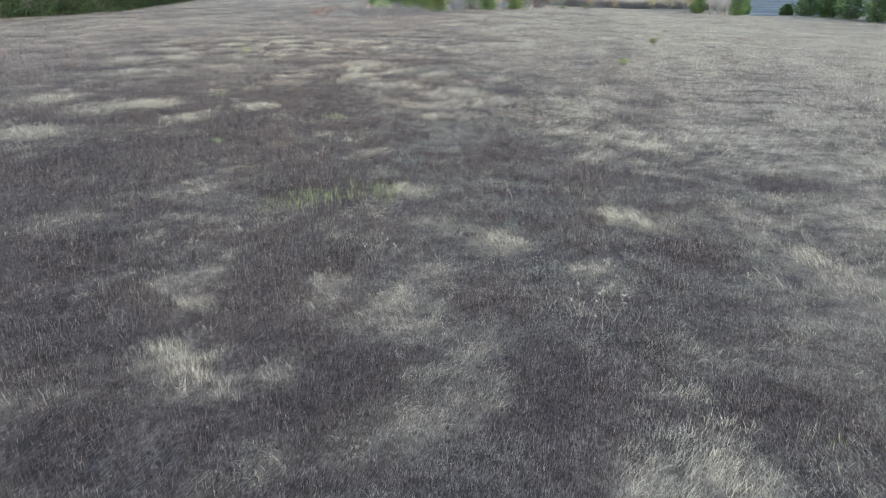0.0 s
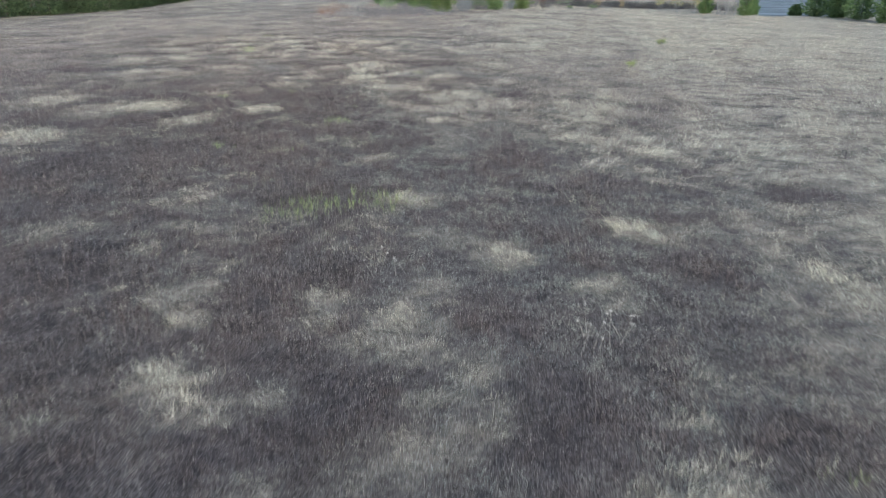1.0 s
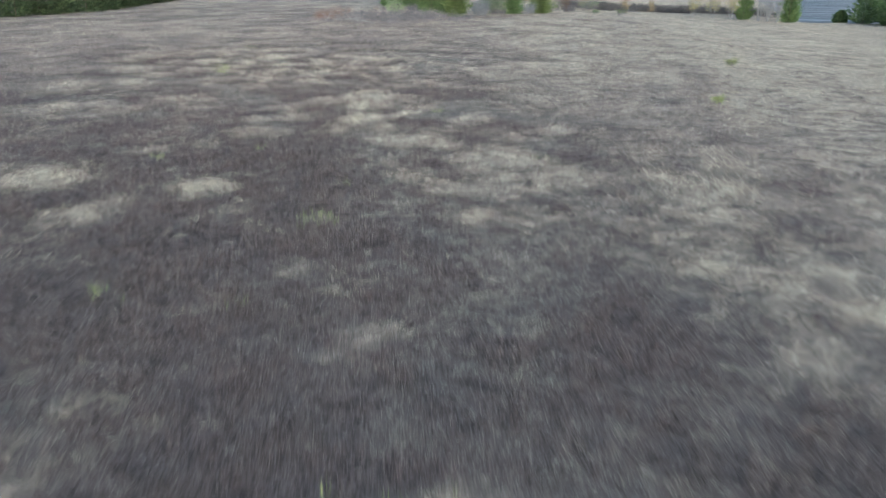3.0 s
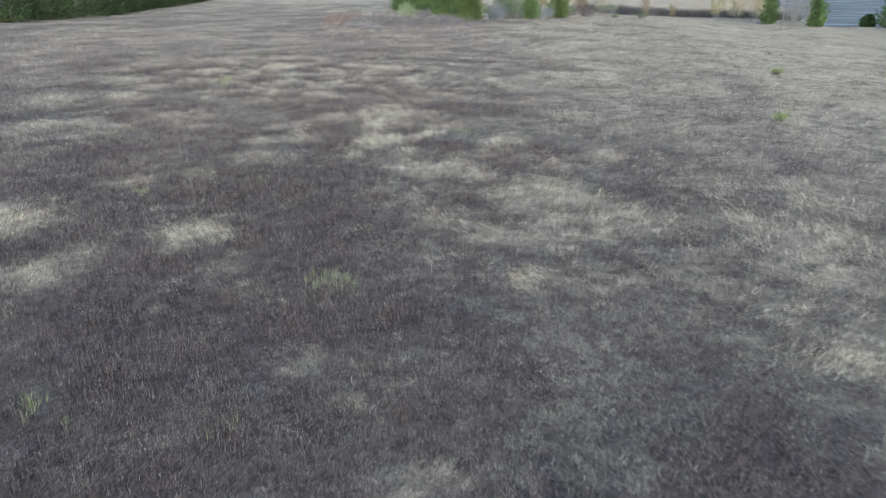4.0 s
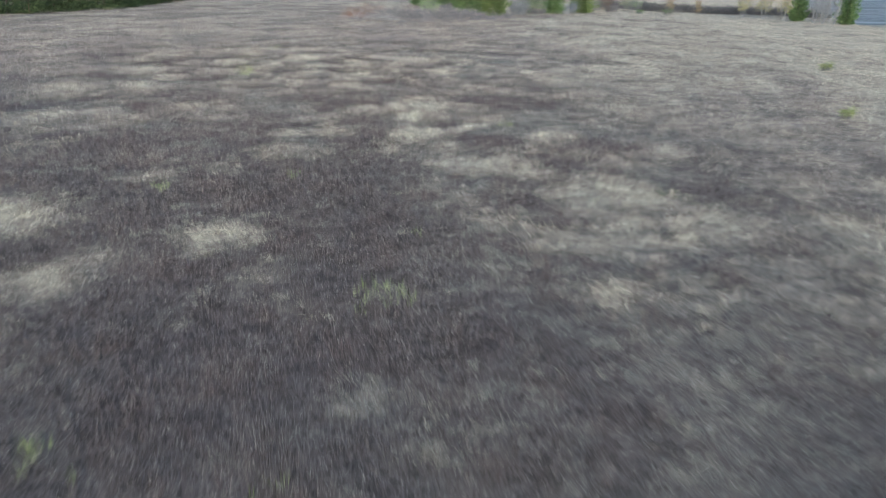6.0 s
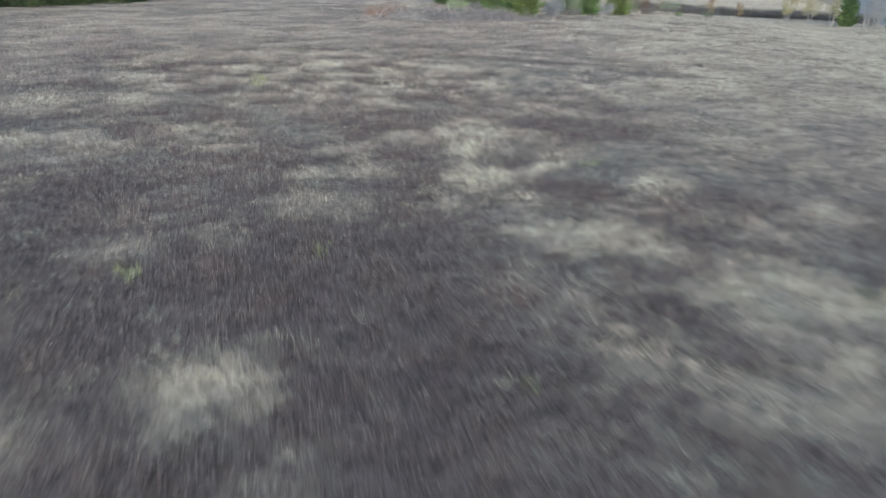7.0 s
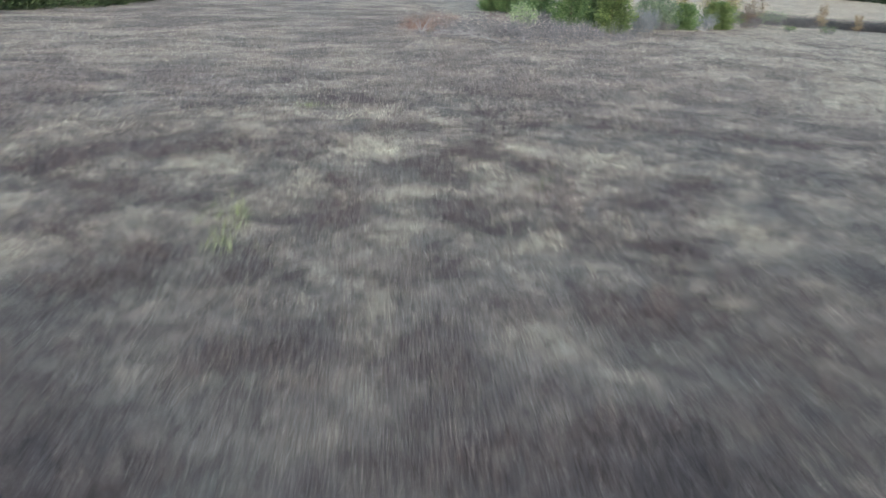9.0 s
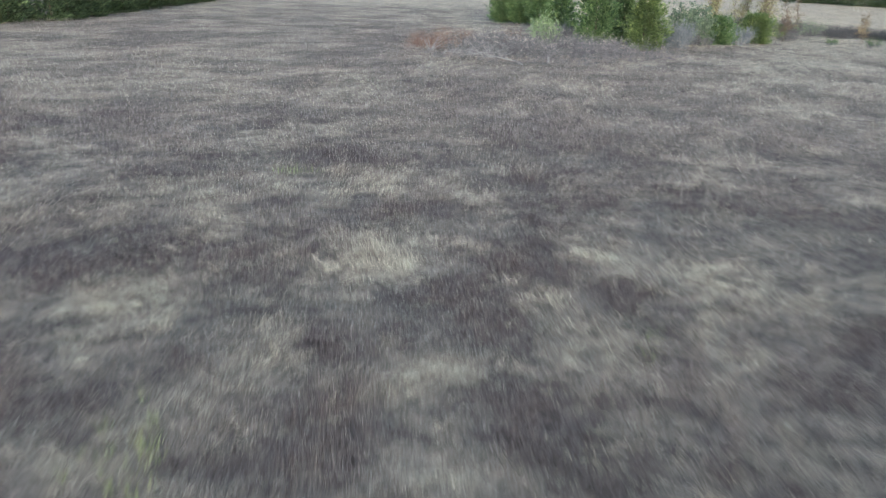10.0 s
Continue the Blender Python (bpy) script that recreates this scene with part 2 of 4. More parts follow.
def tube(points, radii, sides=6):
    pts, rad = np.asarray(points, float), np.asarray(radii, float)
    n = len(pts)
    way = np.gradient(pts, axis=0)
    way /= np.linalg.norm(way, axis=1)[:, None] + 1e-9
    ref = np.where(np.abs(way[:, 2:3]) > 0.9, np.array([[1.0, 0, 0]]), np.array([[0, 0, 1.0]]))
    u = np.cross(way, ref)
    u /= np.linalg.norm(u, axis=1)[:, None]
    w = np.cross(way, u)
    a = np.arange(sides) * 2 * np.pi / sides
    ring = pts[:, None] + rad[:, None, None] * (np.cos(a)[None, :, None] * u[:, None] + np.sin(a)[None, :, None] * w[:, None])
    v = np.concatenate([ring.reshape(-1, 3), pts[-1:]])
    f = []
    for i in range(n - 1):
        for j in range(sides):
            p, q = i * sides + j, i * sides + (j + 1) % sides
            f += [(p, q, q + sides), (p, q + sides, p + sides)]
    for j in range(sides):
        f.append(((n - 1) * sides + j, (n - 1) * sides + (j + 1) % sides, n * sides))
    return v, np.array(f)


def crooked(start, way, length, steps, wander, rng, lift=0.0):
    """A wandering line for a limb."""
    p, d = np.array(start, float), np.array(way, float)
    d /= np.linalg.norm(d)
    pts = [p.copy()]
    for _ in range(steps):
        d = d + rng.normal(size=3) * wander + np.array([0, 0, lift])
        d /= np.linalg.norm(d)
        p = p + d * length / steps
        pts.append(p.copy())
    return np.array(pts)


def root(name, x, y, label, category, group="", turn=0.0):
    ob = new(name)
    ob.empty_display_size = 0.3
    ob.matrix_basis = pose(x, y, gz(x, y) - 0.03, 0, 0, turn)
    return tagged(ob, label, category, group)


# ---- the field ----
# where the pale tufts, the dark weed stands and the green shoots grow: x, y, radius
BRIGHT_A = [
    (1.6, 11.7, 0.36), (2.2, 12.1, 0.46), (3.7, 12.4, 0.42), (3.1, 13, 0.49), (-7.4, 14.3, 0.24), (-8, 14.5, 0.49),
    (-1.2, 14.5, 0.51), (-3.2, 17.1, 0.47), (-9.1, 17.3, 0.43), (-3.7, 18.3, 0.58), (-9.9, 18.3, 0.53), (-6.1, 19, 0.53),
    (6.6, 19.1, 0.34), (-9.7, 19.1, 0.4), (6.2, 19.5, 0.42), (1.6, 20.1, 0.3), (1, 21.2, 0.44), (8.5, 22.3, 0.39),
    (-1.3, 22.9, 0.35), (-1.9, 23.1, 0.61), (7.7, 23.5, 0.41), (7.5, 24, 0.59), (2.9, 25.9, 0.47), (2.1, 26.5, 0.74),
    (-6, 28.4, 0.66), (-28.8, 36.4, 1.53), (4, 38.8, 0.83), (-22.9, 41.5, 0.92), (-22.8, 42.2, 0.52), (-19.9, 45.6, 0.83),
    (-27.6, 45.6, 1.62), (-36.4, 47.1, 1.96),
]
BRIGHT_B = [
    (-6.5, 49.3, 0.39), (1, 50.5, 0.96), (-7.8, 50.5, 0.57), (-6.7, 50.6, 0.62), (1.8, 50.7, 0.77), (-4.9, 50.7, 1.02),
    (-0.9, 51, 1.01), (-9.8, 51.5, 0.56), (-5.7, 51.6, 0.84), (-3.8, 51.7, 0.83), (-1.9, 51.9, 0.93), (-8.7, 52.8, 1.18),
    (-7.5, 52.9, 1.11), (-9.8, 53.9, 0.88), (-8.3, 54.4, 0.85), (-8.8, 55, 0.97), (2.9, 55, 1.58), (1.5, 56.5, 1.17),
    (-14.1, 56.7, 0.78), (-14.4, 56.7, 0.86), (-13, 57.1, 0.77), (-18.6, 58.1, 0.74), (3, 58.3, 0.98), (-19, 59.3, 0.71),
    (-16.6, 59.5, 0.85), (-38, 60.2, 1.55), (-24.2, 60.6, 0.76), (-6.2, 60.9, 0.92), (-18.4, 61.5, 1.14), (-22.8, 61.5, 0.76),
    (-11.8, 62.8, 1.01), (-19, 63, 0.6),
]
BRIGHT_C = [
    (-17.8, 63.1, 0.88), (-30, 63.2, 0.61), (-16.4, 64.3, 0.52), (-32.9, 65.4, 1.16), (-31.1, 65.8, 1.04), (-19.7, 66.7, 1.24),
    (-20.9, 67.7, 0.68), (-43.9, 69.2, 1.97), (-20.7, 69.3, 0.98), (-4.5, 70.3, 1.47), (-40.1, 71, 1.71), (-25.7, 74.8, 0.71),
    (-27.3, 75.4, 1.25), (-26.7, 76.2, 0.4), (-44.9, 78.4, 1.86), (-37.4, 79.8, 0.52), (-28.3, 83.3, 0.93), (-33.6, 83.6, 0.66),
    (-25.7, 83.8, 0.62), (-33.6, 84.4, 0.8), (-32.9, 84.9, 0.66), (-29.5, 85.7, 0.64), (-30.6, 86.6, 0.52), (-27.5, 86.7, 0.73),
    (-30.3, 87.4, 1.17), (-6.6, 87.9, 2.28), (-34.6, 89.6, 0.38), (-36.6, 90.3, 1.3), (-26, 90.6, 0.83), (-36.3, 91.1, 0.49),
    (-11.5, 91.2, 1.65), (-15.3, 133.5, 2.52),
]
FAINT_A = [
    (-4.5, 11.3, 0.38), (1.7, 12.3, 0.47), (-2.9, 12.4, 0.61), (3.3, 12.6, 0.57), (-2.3, 13.1, 0.63), (-7.3, 13.4, 0.46),
    (-6.9, 13.7, 0.47), (-1.7, 14, 0.33), (-5.8, 14.6, 0.49), (2.6, 15.2, 0.34), (-2.4, 15.2, 0.48), (-1.6, 16.2, 0.51),
    (-4.4, 17.1, 0.41), (-5.5, 17.9, 0.36), (7.5, 18.9, 0.53), (-3.5, 20.2, 0.63), (7.8, 21, 0.59), (-17.1, 22.8, 1.16),
    (-14.2, 27.2, 0.78), (6.5, 28.1, 0.9), (10.1, 28.4, 0.79), (8.9, 28.9, 0.91), (12, 32, 0.44), (-9.7, 34, 0.38),
    (-9.3, 34.8, 0.49), (-9.8, 35, 0.51), (-12.8, 38.4, 0.52), (2.8, 41.9, 1.2),
]
FAINT_B = [
    (-22.4, 43.4, 0.54), (-30, 44.1, 2.17), (-8.1, 44.9, 0.67), (-19.6, 45, 0.58), (14.2, 45.8, 1.56), (-3.8, 46.4, 0.69),
    (-3.1, 47.7, 0.72), (-10, 48.5, 0.89), (7.7, 48.8, 2.06), (-10.9, 49.1, 0.66), (3.4, 49.2, 1.23), (12.7, 49.6, 1.37),
    (16, 50.1, 2.05), (-8.1, 50.9, 0.47), (-25.9, 51.1, 0.84), (-10.9, 53.2, 0.55), (-24.2, 53.6, 0.66), (-14.1, 55.1, 0.63),
    (-12.2, 55.6, 0.84), (-15.7, 56.1, 0.67), (-2.3, 57, 1.44), (-22.6, 57.2, 1.36), (-19.1, 58, 0.56), (-34.7, 60.8, 1.61),
    (0, 60.9, 1.33), (-36.8, 62.4, 0.99), (-31.7, 63.6, 0.51), (-16.9, 63.7, 0.41),
]
FAINT_C = [
    (-19.5, 63.8, 0.53), (-4.6, 64.2, 0.82), (3, 64.3, 1.43), (-1.6, 64.6, 1.77), (-24.9, 65.5, 1.01), (-32.3, 66.7, 0.6),
    (-21.5, 66.8, 0.52), (-42.6, 66.9, 1.73), (-5.7, 67.3, 1.14), (-23, 68, 1.05), (-15.5, 68.2, 0.75), (5.1, 68.8, 1.57),
    (-18.5, 69.7, 1.6), (-9.8, 71.5, 1.05), (-20.2, 72.3, 1.14), (-29.9, 72.3, 0.74), (-30.4, 73.6, 0.53), (-4.8, 74.6, 1.66),
    (-33.4, 75.4, 0.53), (-10.6, 75.5, 1.47), (-40.3, 75.6, 0.91), (-41.6, 75.6, 1.15), (-31, 76.1, 1.07), (-27.7, 76.5, 0.41),
    (-18.8, 76.6, 0.78), (-34.1, 77.2, 0.36), (-30.3, 77.7, 0.47), (-28, 77.7, 0.45),
]
FAINT_D = [
    (-34, 78.3, 0.84), (-32.6, 79.4, 1.21), (-26.3, 79.6, 0.61), (-38.5, 80, 0.46), (-27.7, 80.4, 0.86), (-16.5, 80.9, 1.1),
    (-27.8, 81, 0.41), (-37.2, 81.8, 0.91), (-31.3, 81.8, 0.78), (-10.8, 82.1, 2.59), (-37.1, 82.2, 0.45), (-28.4, 82.6, 0.46),
    (-39.8, 82.7, 1.1), (-32.4, 82.8, 0.51), (-35.1, 83.3, 0.32), (-22, 83.4, 0.85), (-25.7, 84.1, 0.39), (-40.9, 84.1, 0.5),
    (-23.7, 84.5, 1.1), (-41.8, 84.6, 0.52), (-26.2, 84.6, 0.61), (-22.9, 84.7, 0.76), (-25.3, 84.8, 0.47), (-40.1, 84.9, 0.65),
    (-27, 85.7, 0.55), (-40.4, 86, 1.02), (-27.6, 86, 0.34), (-3.4, 86, 2.12),
]
FAINT_E = [
    (-14, 86.3, 1.51), (-36.4, 86.8, 0.75), (-37.9, 87.6, 0.95), (-19.4, 89, 0.87), (-26.1, 89.1, 0.79), (-27.1, 90.9, 0.73),
    (-51.4, 91.8, 2.15), (-43.1, 92.1, 0.72), (-22.2, 92.2, 1.23), (-28.1, 92.8, 1.13), (-31.2, 93.5, 0.8), (-25.6, 95, 0.86),
    (-30.8, 101.4, 0.68), (-18.8, 102, 1.59), (-33.5, 102.3, 0.71), (-39.5, 107.2, 1.41), (-14.4, 111.8, 1.94), (-6.8, 112.4, 2.52),
    (-42.5, 112.8, 0.98), (-16.6, 114.9, 2.73), (-10.1, 116.3, 2.26), (-25.8, 116.7, 1.61), (-17.2, 118.7, 1.92), (-20.3, 125.6, 2.24),
    (-42.3, 129.4, 2.65), (-32.8, 136.6, 2.37), (-21.6, 136.8, 2.72), (-27.8, 137.3, 2.81),
]
WEEDY_A = [
    (-3, 11.6, 0.38), (-8.6, 12, 0.85), (-6.2, 12, 0.62), (1, 12.2, 0.57), (-4.6, 13.5, 0.67), (-0.1, 13.9, 0.76),
    (-3.9, 15, 0.61), (4.8, 15.2, 0.66), (0.4, 15.3, 0.7), (-6.7, 15.5, 0.52), (-12.8, 16, 1.26), (-14.1, 18.4, 1.27),
    (-7.1, 18.4, 0.75), (-1.6, 19, 0.73), (4, 23.4, 1.02), (0.8, 32.4, 1.66), (8.4, 32.7, 1.38), (-20.4, 33.3, 2.73),
    (-16.2, 33.9, 1.58), (-14.3, 33.9, 0.81), (-2.9, 35, 2.34), (-16.5, 36.4, 0.85), (-3, 38.2, 0.68), (-8.4, 38.9, 0.76),
    (-19.4, 39.5, 1.18), (-14.1, 40.4, 0.87), (-9.2, 40.5, 0.83), (-10.7, 40.9, 0.86), (-16.9, 40.9, 0.92), (-23.6, 46.3, 0.68),
]
WEEDY_B = [
    (-18.2, 46.5, 0.84), (-16.5, 47.5, 0.65), (-14.2, 48.2, 0.66), (-15.5, 48.7, 0.92), (-19.5, 49.5, 1.02), (-21.2, 50, 0.81),
    (-17.2, 50.3, 1.32), (-11.6, 51.9, 0.65), (-18.9, 53.6, 0.77), (-5.2, 54.3, 0.91), (-21.7, 54.7, 0.84), (-31.1, 55.4, 1.32),
    (-11, 56.5, 1.46), (-25.7, 60.5, 0.86), (-14.2, 61, 0.99), (-10.4, 61.5, 0.98), (-27.5, 61.8, 0.65), (-20.7, 61.9, 0.58),
    (-26.9, 62.4, 1.02), (-25.7, 63.2, 0.69), (-22, 64.4, 0.93), (-26, 64.5, 0.97), (-17.6, 64.8, 0.66), (-35.4, 65.1, 0.87),
    (-24.3, 68.2, 1.02), (-36.9, 69, 1.23), (-34.1, 69.4, 1.21), (-16, 71.1, 1.21), (-24.7, 72.3, 1.05), (-17.5, 73.1, 1.51),
]
WEEDY_C = [
    (-32.9, 73.3, 0.64), (-32.3, 74.2, 0.58), (-27.9, 74.4, 0.72), (-37.6, 74.9, 0.78), (-34.7, 77, 0.36), (-23.9, 77.9, 0.85),
    (-25, 78.5, 0.88), (-30.3, 79.4, 0.65), (-35.7, 81.4, 0.81), (-35, 81.6, 0.58), (-24.5, 81.8, 0.67), (-38.4, 82.2, 0.85),
    (-41.6, 82.3, 1.02), (-30.4, 82.8, 0.84), (-46.1, 83.8, 1.13), (-30.8, 84.3, 0.75), (-35.7, 84.8, 0.48), (-25, 85.1, 0.79),
    (-44.1, 86.9, 1.2), (-24.8, 86.9, 0.8), (-32.3, 87.3, 0.66), (-42.5, 87.9, 0.62), (-33.5, 88.7, 0.86), (-24.3, 88.9, 1.1),
    (-29.3, 89.8, 0.71), (-32.3, 91, 1.28), (-47.3, 95.7, 1.09), (-18.8, 99.6, 1.24), (-42.5, 101.9, 2.01),
]
GREEN = [
    (5.2, 13.8, 0.2), (-9.8, 26.3, 0.73), (-8.6, 27, 0.64), (-7.2, 27.6, 0.75), (-16.4, 35, 0.13), (-13.4, 35.5, 0.17),
    (-17.4, 35.5, 0.23), (-1.1, 40, 0.18), (-14, 42.9, 0.41), (-14.2, 47.1, 0.2), (-24.5, 49.7, 0.3), (-20.7, 53, 0.31),
    (-6.9, 54, 0.25), (-14.2, 65.3, 0.27), (-29.8, 66.7, 0.2), (-35.9, 78.3, 0.37), (-36.6, 79.5, 0.3), (-36.9, 80.3, 0.56),
    (-28.6, 86.6, 0.18), (-28.7, 87.5, 0.18), (-42.7, 97.6, 0.44), (-42.2, 98.1, 0.34),
]
BRIGHT = BRIGHT_A + BRIGHT_B + BRIGHT_C
FAINT = FAINT_A + FAINT_B + FAINT_C + FAINT_D + FAINT_E
WEEDY = WEEDY_A + WEEDY_B + WEEDY_C


def near_any(x, y, spots, grow=1.0):
    out = np.zeros_like(x)
    for sx, sy, r in spots:
        r = r * grow
        m = (np.abs(x - sx) < 3 * r) & (np.abs(y - sy) < 3 * r)
        if m.any():
            q = ((x[m] - sx) ** 2 + (y[m] - sy) ** 2) / (r * r)
            out[m] = np.maximum(out[m], np.exp(-(q ** 1.15) * 0.65))
    return out


def warped(x, y):
    """Uneven outlines for the patches, looser with distance."""
    loose = 0.55 + 0.9 * smooth(40, 75, y)
    wx = x + loose * (vnoise(x, y, 1.2, 1) - 0.5) + 0.4 * (vnoise(x, y, 0.45, 3) - 0.5)
    wy = y + 1.3 * loose * (vnoise(x + 40, y, 1.2, 2) - 0.5) + 0.4 * (vnoise(x, y + 40, 0.45, 4) - 0.5)
    return wx, wy


def mound(x, y):
    """The thick domed tufts, from 0 to 1."""
    return near_any(*warped(x, y), BRIGHT, 1.12)


def straw_share(x, y):
    """How much of the growth is pale grass, from 0 to 1."""
    wx, wy = warped(x, y)
    broken = 0.25 + 1.1 * vnoise(x, y, 0.6, 6)
    spots = np.maximum((0.74 + 0.12 * smooth(19, 30, y) - 0.24 * smooth(36, 58, y)) * near_any(wx, wy, BRIGHT, 1.25), (0.44 + 0.12 * smooth(20, 40, y)) * near_any(wx, wy, FAINT, 1.25))
    right = smooth(-25, 6, x + 0.14 * (y - 50)) * smooth(22, 40, y)
    bias = 0.05 * right + 0.04 * smooth(100, 170, y) * smooth(-60, 0, x)
    tufty = 0.30 * smooth(0.46, 0.66, fbm(wx, wy, 4.2, 0) + bias)
    billow = 0.18 + 0.1 * smooth(90, 125, y) + 0.56 * smooth(0.36, 0.66, fbm(wx, wy, 3.8, 4) + bias)
    mid = smooth(55, 90, y)
    loose = tufty * (1 - mid) + billow * mid + 0.03 + 0.26 * right * (0.25 + 1.5 * vnoise(wx, wy, 3.4, 5)) + 0.48 * smooth(2, 9, x) * smooth(13, 22, y) * broken + 0.22 * smooth(10, 35, x) + 0.2 * smooth(160, 190, y)
    weedy = near_any(wx, wy, WEEDY, 1.2)
    return np.clip(np.maximum(spots * np.minimum(1.15, 0.45 + broken), loose * broken * (1 - 0.9 * weedy)), 0, 1)


def ground_sheet():
    far_lo, far_hi = np.geomspace(3000, 140, 12), np.geomspace(90, 3000, 12)
    xs = np.concatenate([-far_lo, np.arange(-135, -55, 1.5), np.arange(-55, 18, 0.5), np.arange(18, 86, 1.5), far_hi])
    ys = np.concatenate([-np.geomspace(3000, 12, 12), np.arange(-5, 9, 2.0), np.arange(9, 108, 0.5), np.arange(108, 262, 1.5), 260 + np.geomspace(6, 3000, 24)])
    gx, gy = np.meshgrid(xs, ys)
    verts = np.stack([gx, gy, ground_z(gx, gy)], 2).reshape(-1, 3)
    w, h = len(xs), len(ys)
    i = (np.arange(h - 1)[:, None] * w + np.arange(w - 1)[None]).ravel()
    tris = np.concatenate([np.stack([i, i + 1, i + w + 1], 1), np.stack([i, i + w + 1, i + w], 1)])
    me = tri_mesh("ground", verts, tris)
    share = straw_share(verts[:, 0], verts[:, 1])
    far = smooth(215, 250, verts[:, 1])
    layer = me.attributes.new("straw", "FLOAT", "POINT")
    layer.data.foreach_set("value", np.clip(share * 0.85 + 0.04 + 0.75 * far, 0, 1).astype(np.float32))
    me.polygons.foreach_set("use_smooth", np.ones(len(tris), dtype=bool))
    me.materials.append(ground_mat())
    return tagged(new("ground", me), "almost level field of dry soil and old straw", "ground", kind="structure")


ground_sheet()

lake = new("water", bpy.data.meshes.new("water"))
lake.data.from_pydata([(30, 205, -4.0), (420, 205, -4.0), (700, 900, -4.0), (60, 900, -4.0)], [], [(0, 1, 2, 3)])
lake.data.materials.append(water_mat())
tagged(lake, "grey rippled lake water beyond the trees", "water", kind="structure")


def sow():
    """Tufts over the field: dense along the stretch that is passed over low, thinner and coarser away from it."""
    cx, cy = np.meshgrid(np.arange(-128, 72) + 0.5, np.arange(8, 238) + 0.5)
    cx, cy = cx.ravel(), cy.ravel()
    ax, ay, bx, by = -1.0, 13.0, -33.0, 84.0
    t = np.clip(((cx - ax) * (bx - ax) + (cy - ay) * (by - ay)) / ((bx - ax) ** 2 + (by - ay) ** 2), 0, 1)
    d = np.hypot(cx - ax - t * (bx - ax), cy - ay - t * (by - ay))
    along = (cx - 0.0) * -0.39 + (cy - 2.0) * 0.92
    across = (cx - 0.0) * 0.92 + (cy - 2.0) * 0.39
    seen = (across < 0.95 * along + 3) & (across > -0.4 * along - 5) & (along > 7)
    seen |= (np.abs(cx) < 0.75 * cy) & (cy < 30)
    dry = cx < 30 + 0.12 * (cy - 200)
    dens = TUFTS * np.minimum(1, (7.0 / np.maximum(d, 7.0)) ** 1.22) * seen * (dry | (cy < 214))
    count = RNG.poisson(dens)
    n = count.sum()
    x = np.repeat(cx, count) + RNG.random(n) - 0.5
    y = np.repeat(cy, count) + RNG.random(n) - 0.5
    coarse = np.minimum(np.sqrt(TUFTS / np.repeat(np.maximum(dens, 0.01), count)), 3.0)
    return x, y, coarse


TUFTS = 21.0
tx, ty, coarse = sow()
share = straw_share(tx, ty)
domes = mound(tx, ty)
greens = near_any(tx, ty, GREEN, 1.15)
weedy = near_any(tx, ty, WEEDY, 1.3)
left = smooth(2.5, -2.5, tx + 9 + 0.3 * (ty - 33)) * (1 - smooth(45, 70, ty))
grey_share = smooth(0.42, 0.68, fbm(tx + 200, ty, 4.0, 3)) * (1 - weedy)


def clumped(seed, keep):
    """Even chances that run in clumps, larger in the far field, so that like grows beside like."""
    near = smooth(0.12, 0.88, vnoise(tx, ty, 0.8, seed) * 0.65 + vnoise(tx, ty, 0.33, seed + 1) * 0.35)
    far = smooth(0.12, 0.88, vnoise(tx, ty, 1.7, seed) * 0.6 + vnoise(tx, ty, 0.7, seed + 1) * 0.4)
    f = smooth(45, 85, ty)
    return keep * (near * (1 - f) + far * f) + (1 - keep) * RNG.random(len(tx))


dice = clumped(0, 0.34)
is_green = RNG.random(len(tx)) < greens * 0.75
is_pale = ~is_green & (dice < share * 0.95 + 0.015)
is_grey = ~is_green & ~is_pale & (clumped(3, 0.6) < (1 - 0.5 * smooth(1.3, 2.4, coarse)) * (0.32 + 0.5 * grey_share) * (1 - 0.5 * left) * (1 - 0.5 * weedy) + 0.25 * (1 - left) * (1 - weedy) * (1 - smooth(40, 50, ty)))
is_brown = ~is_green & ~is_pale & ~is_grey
wind = 2 * np.pi * vnoise(tx, ty, 7.0, 2) + 1.5


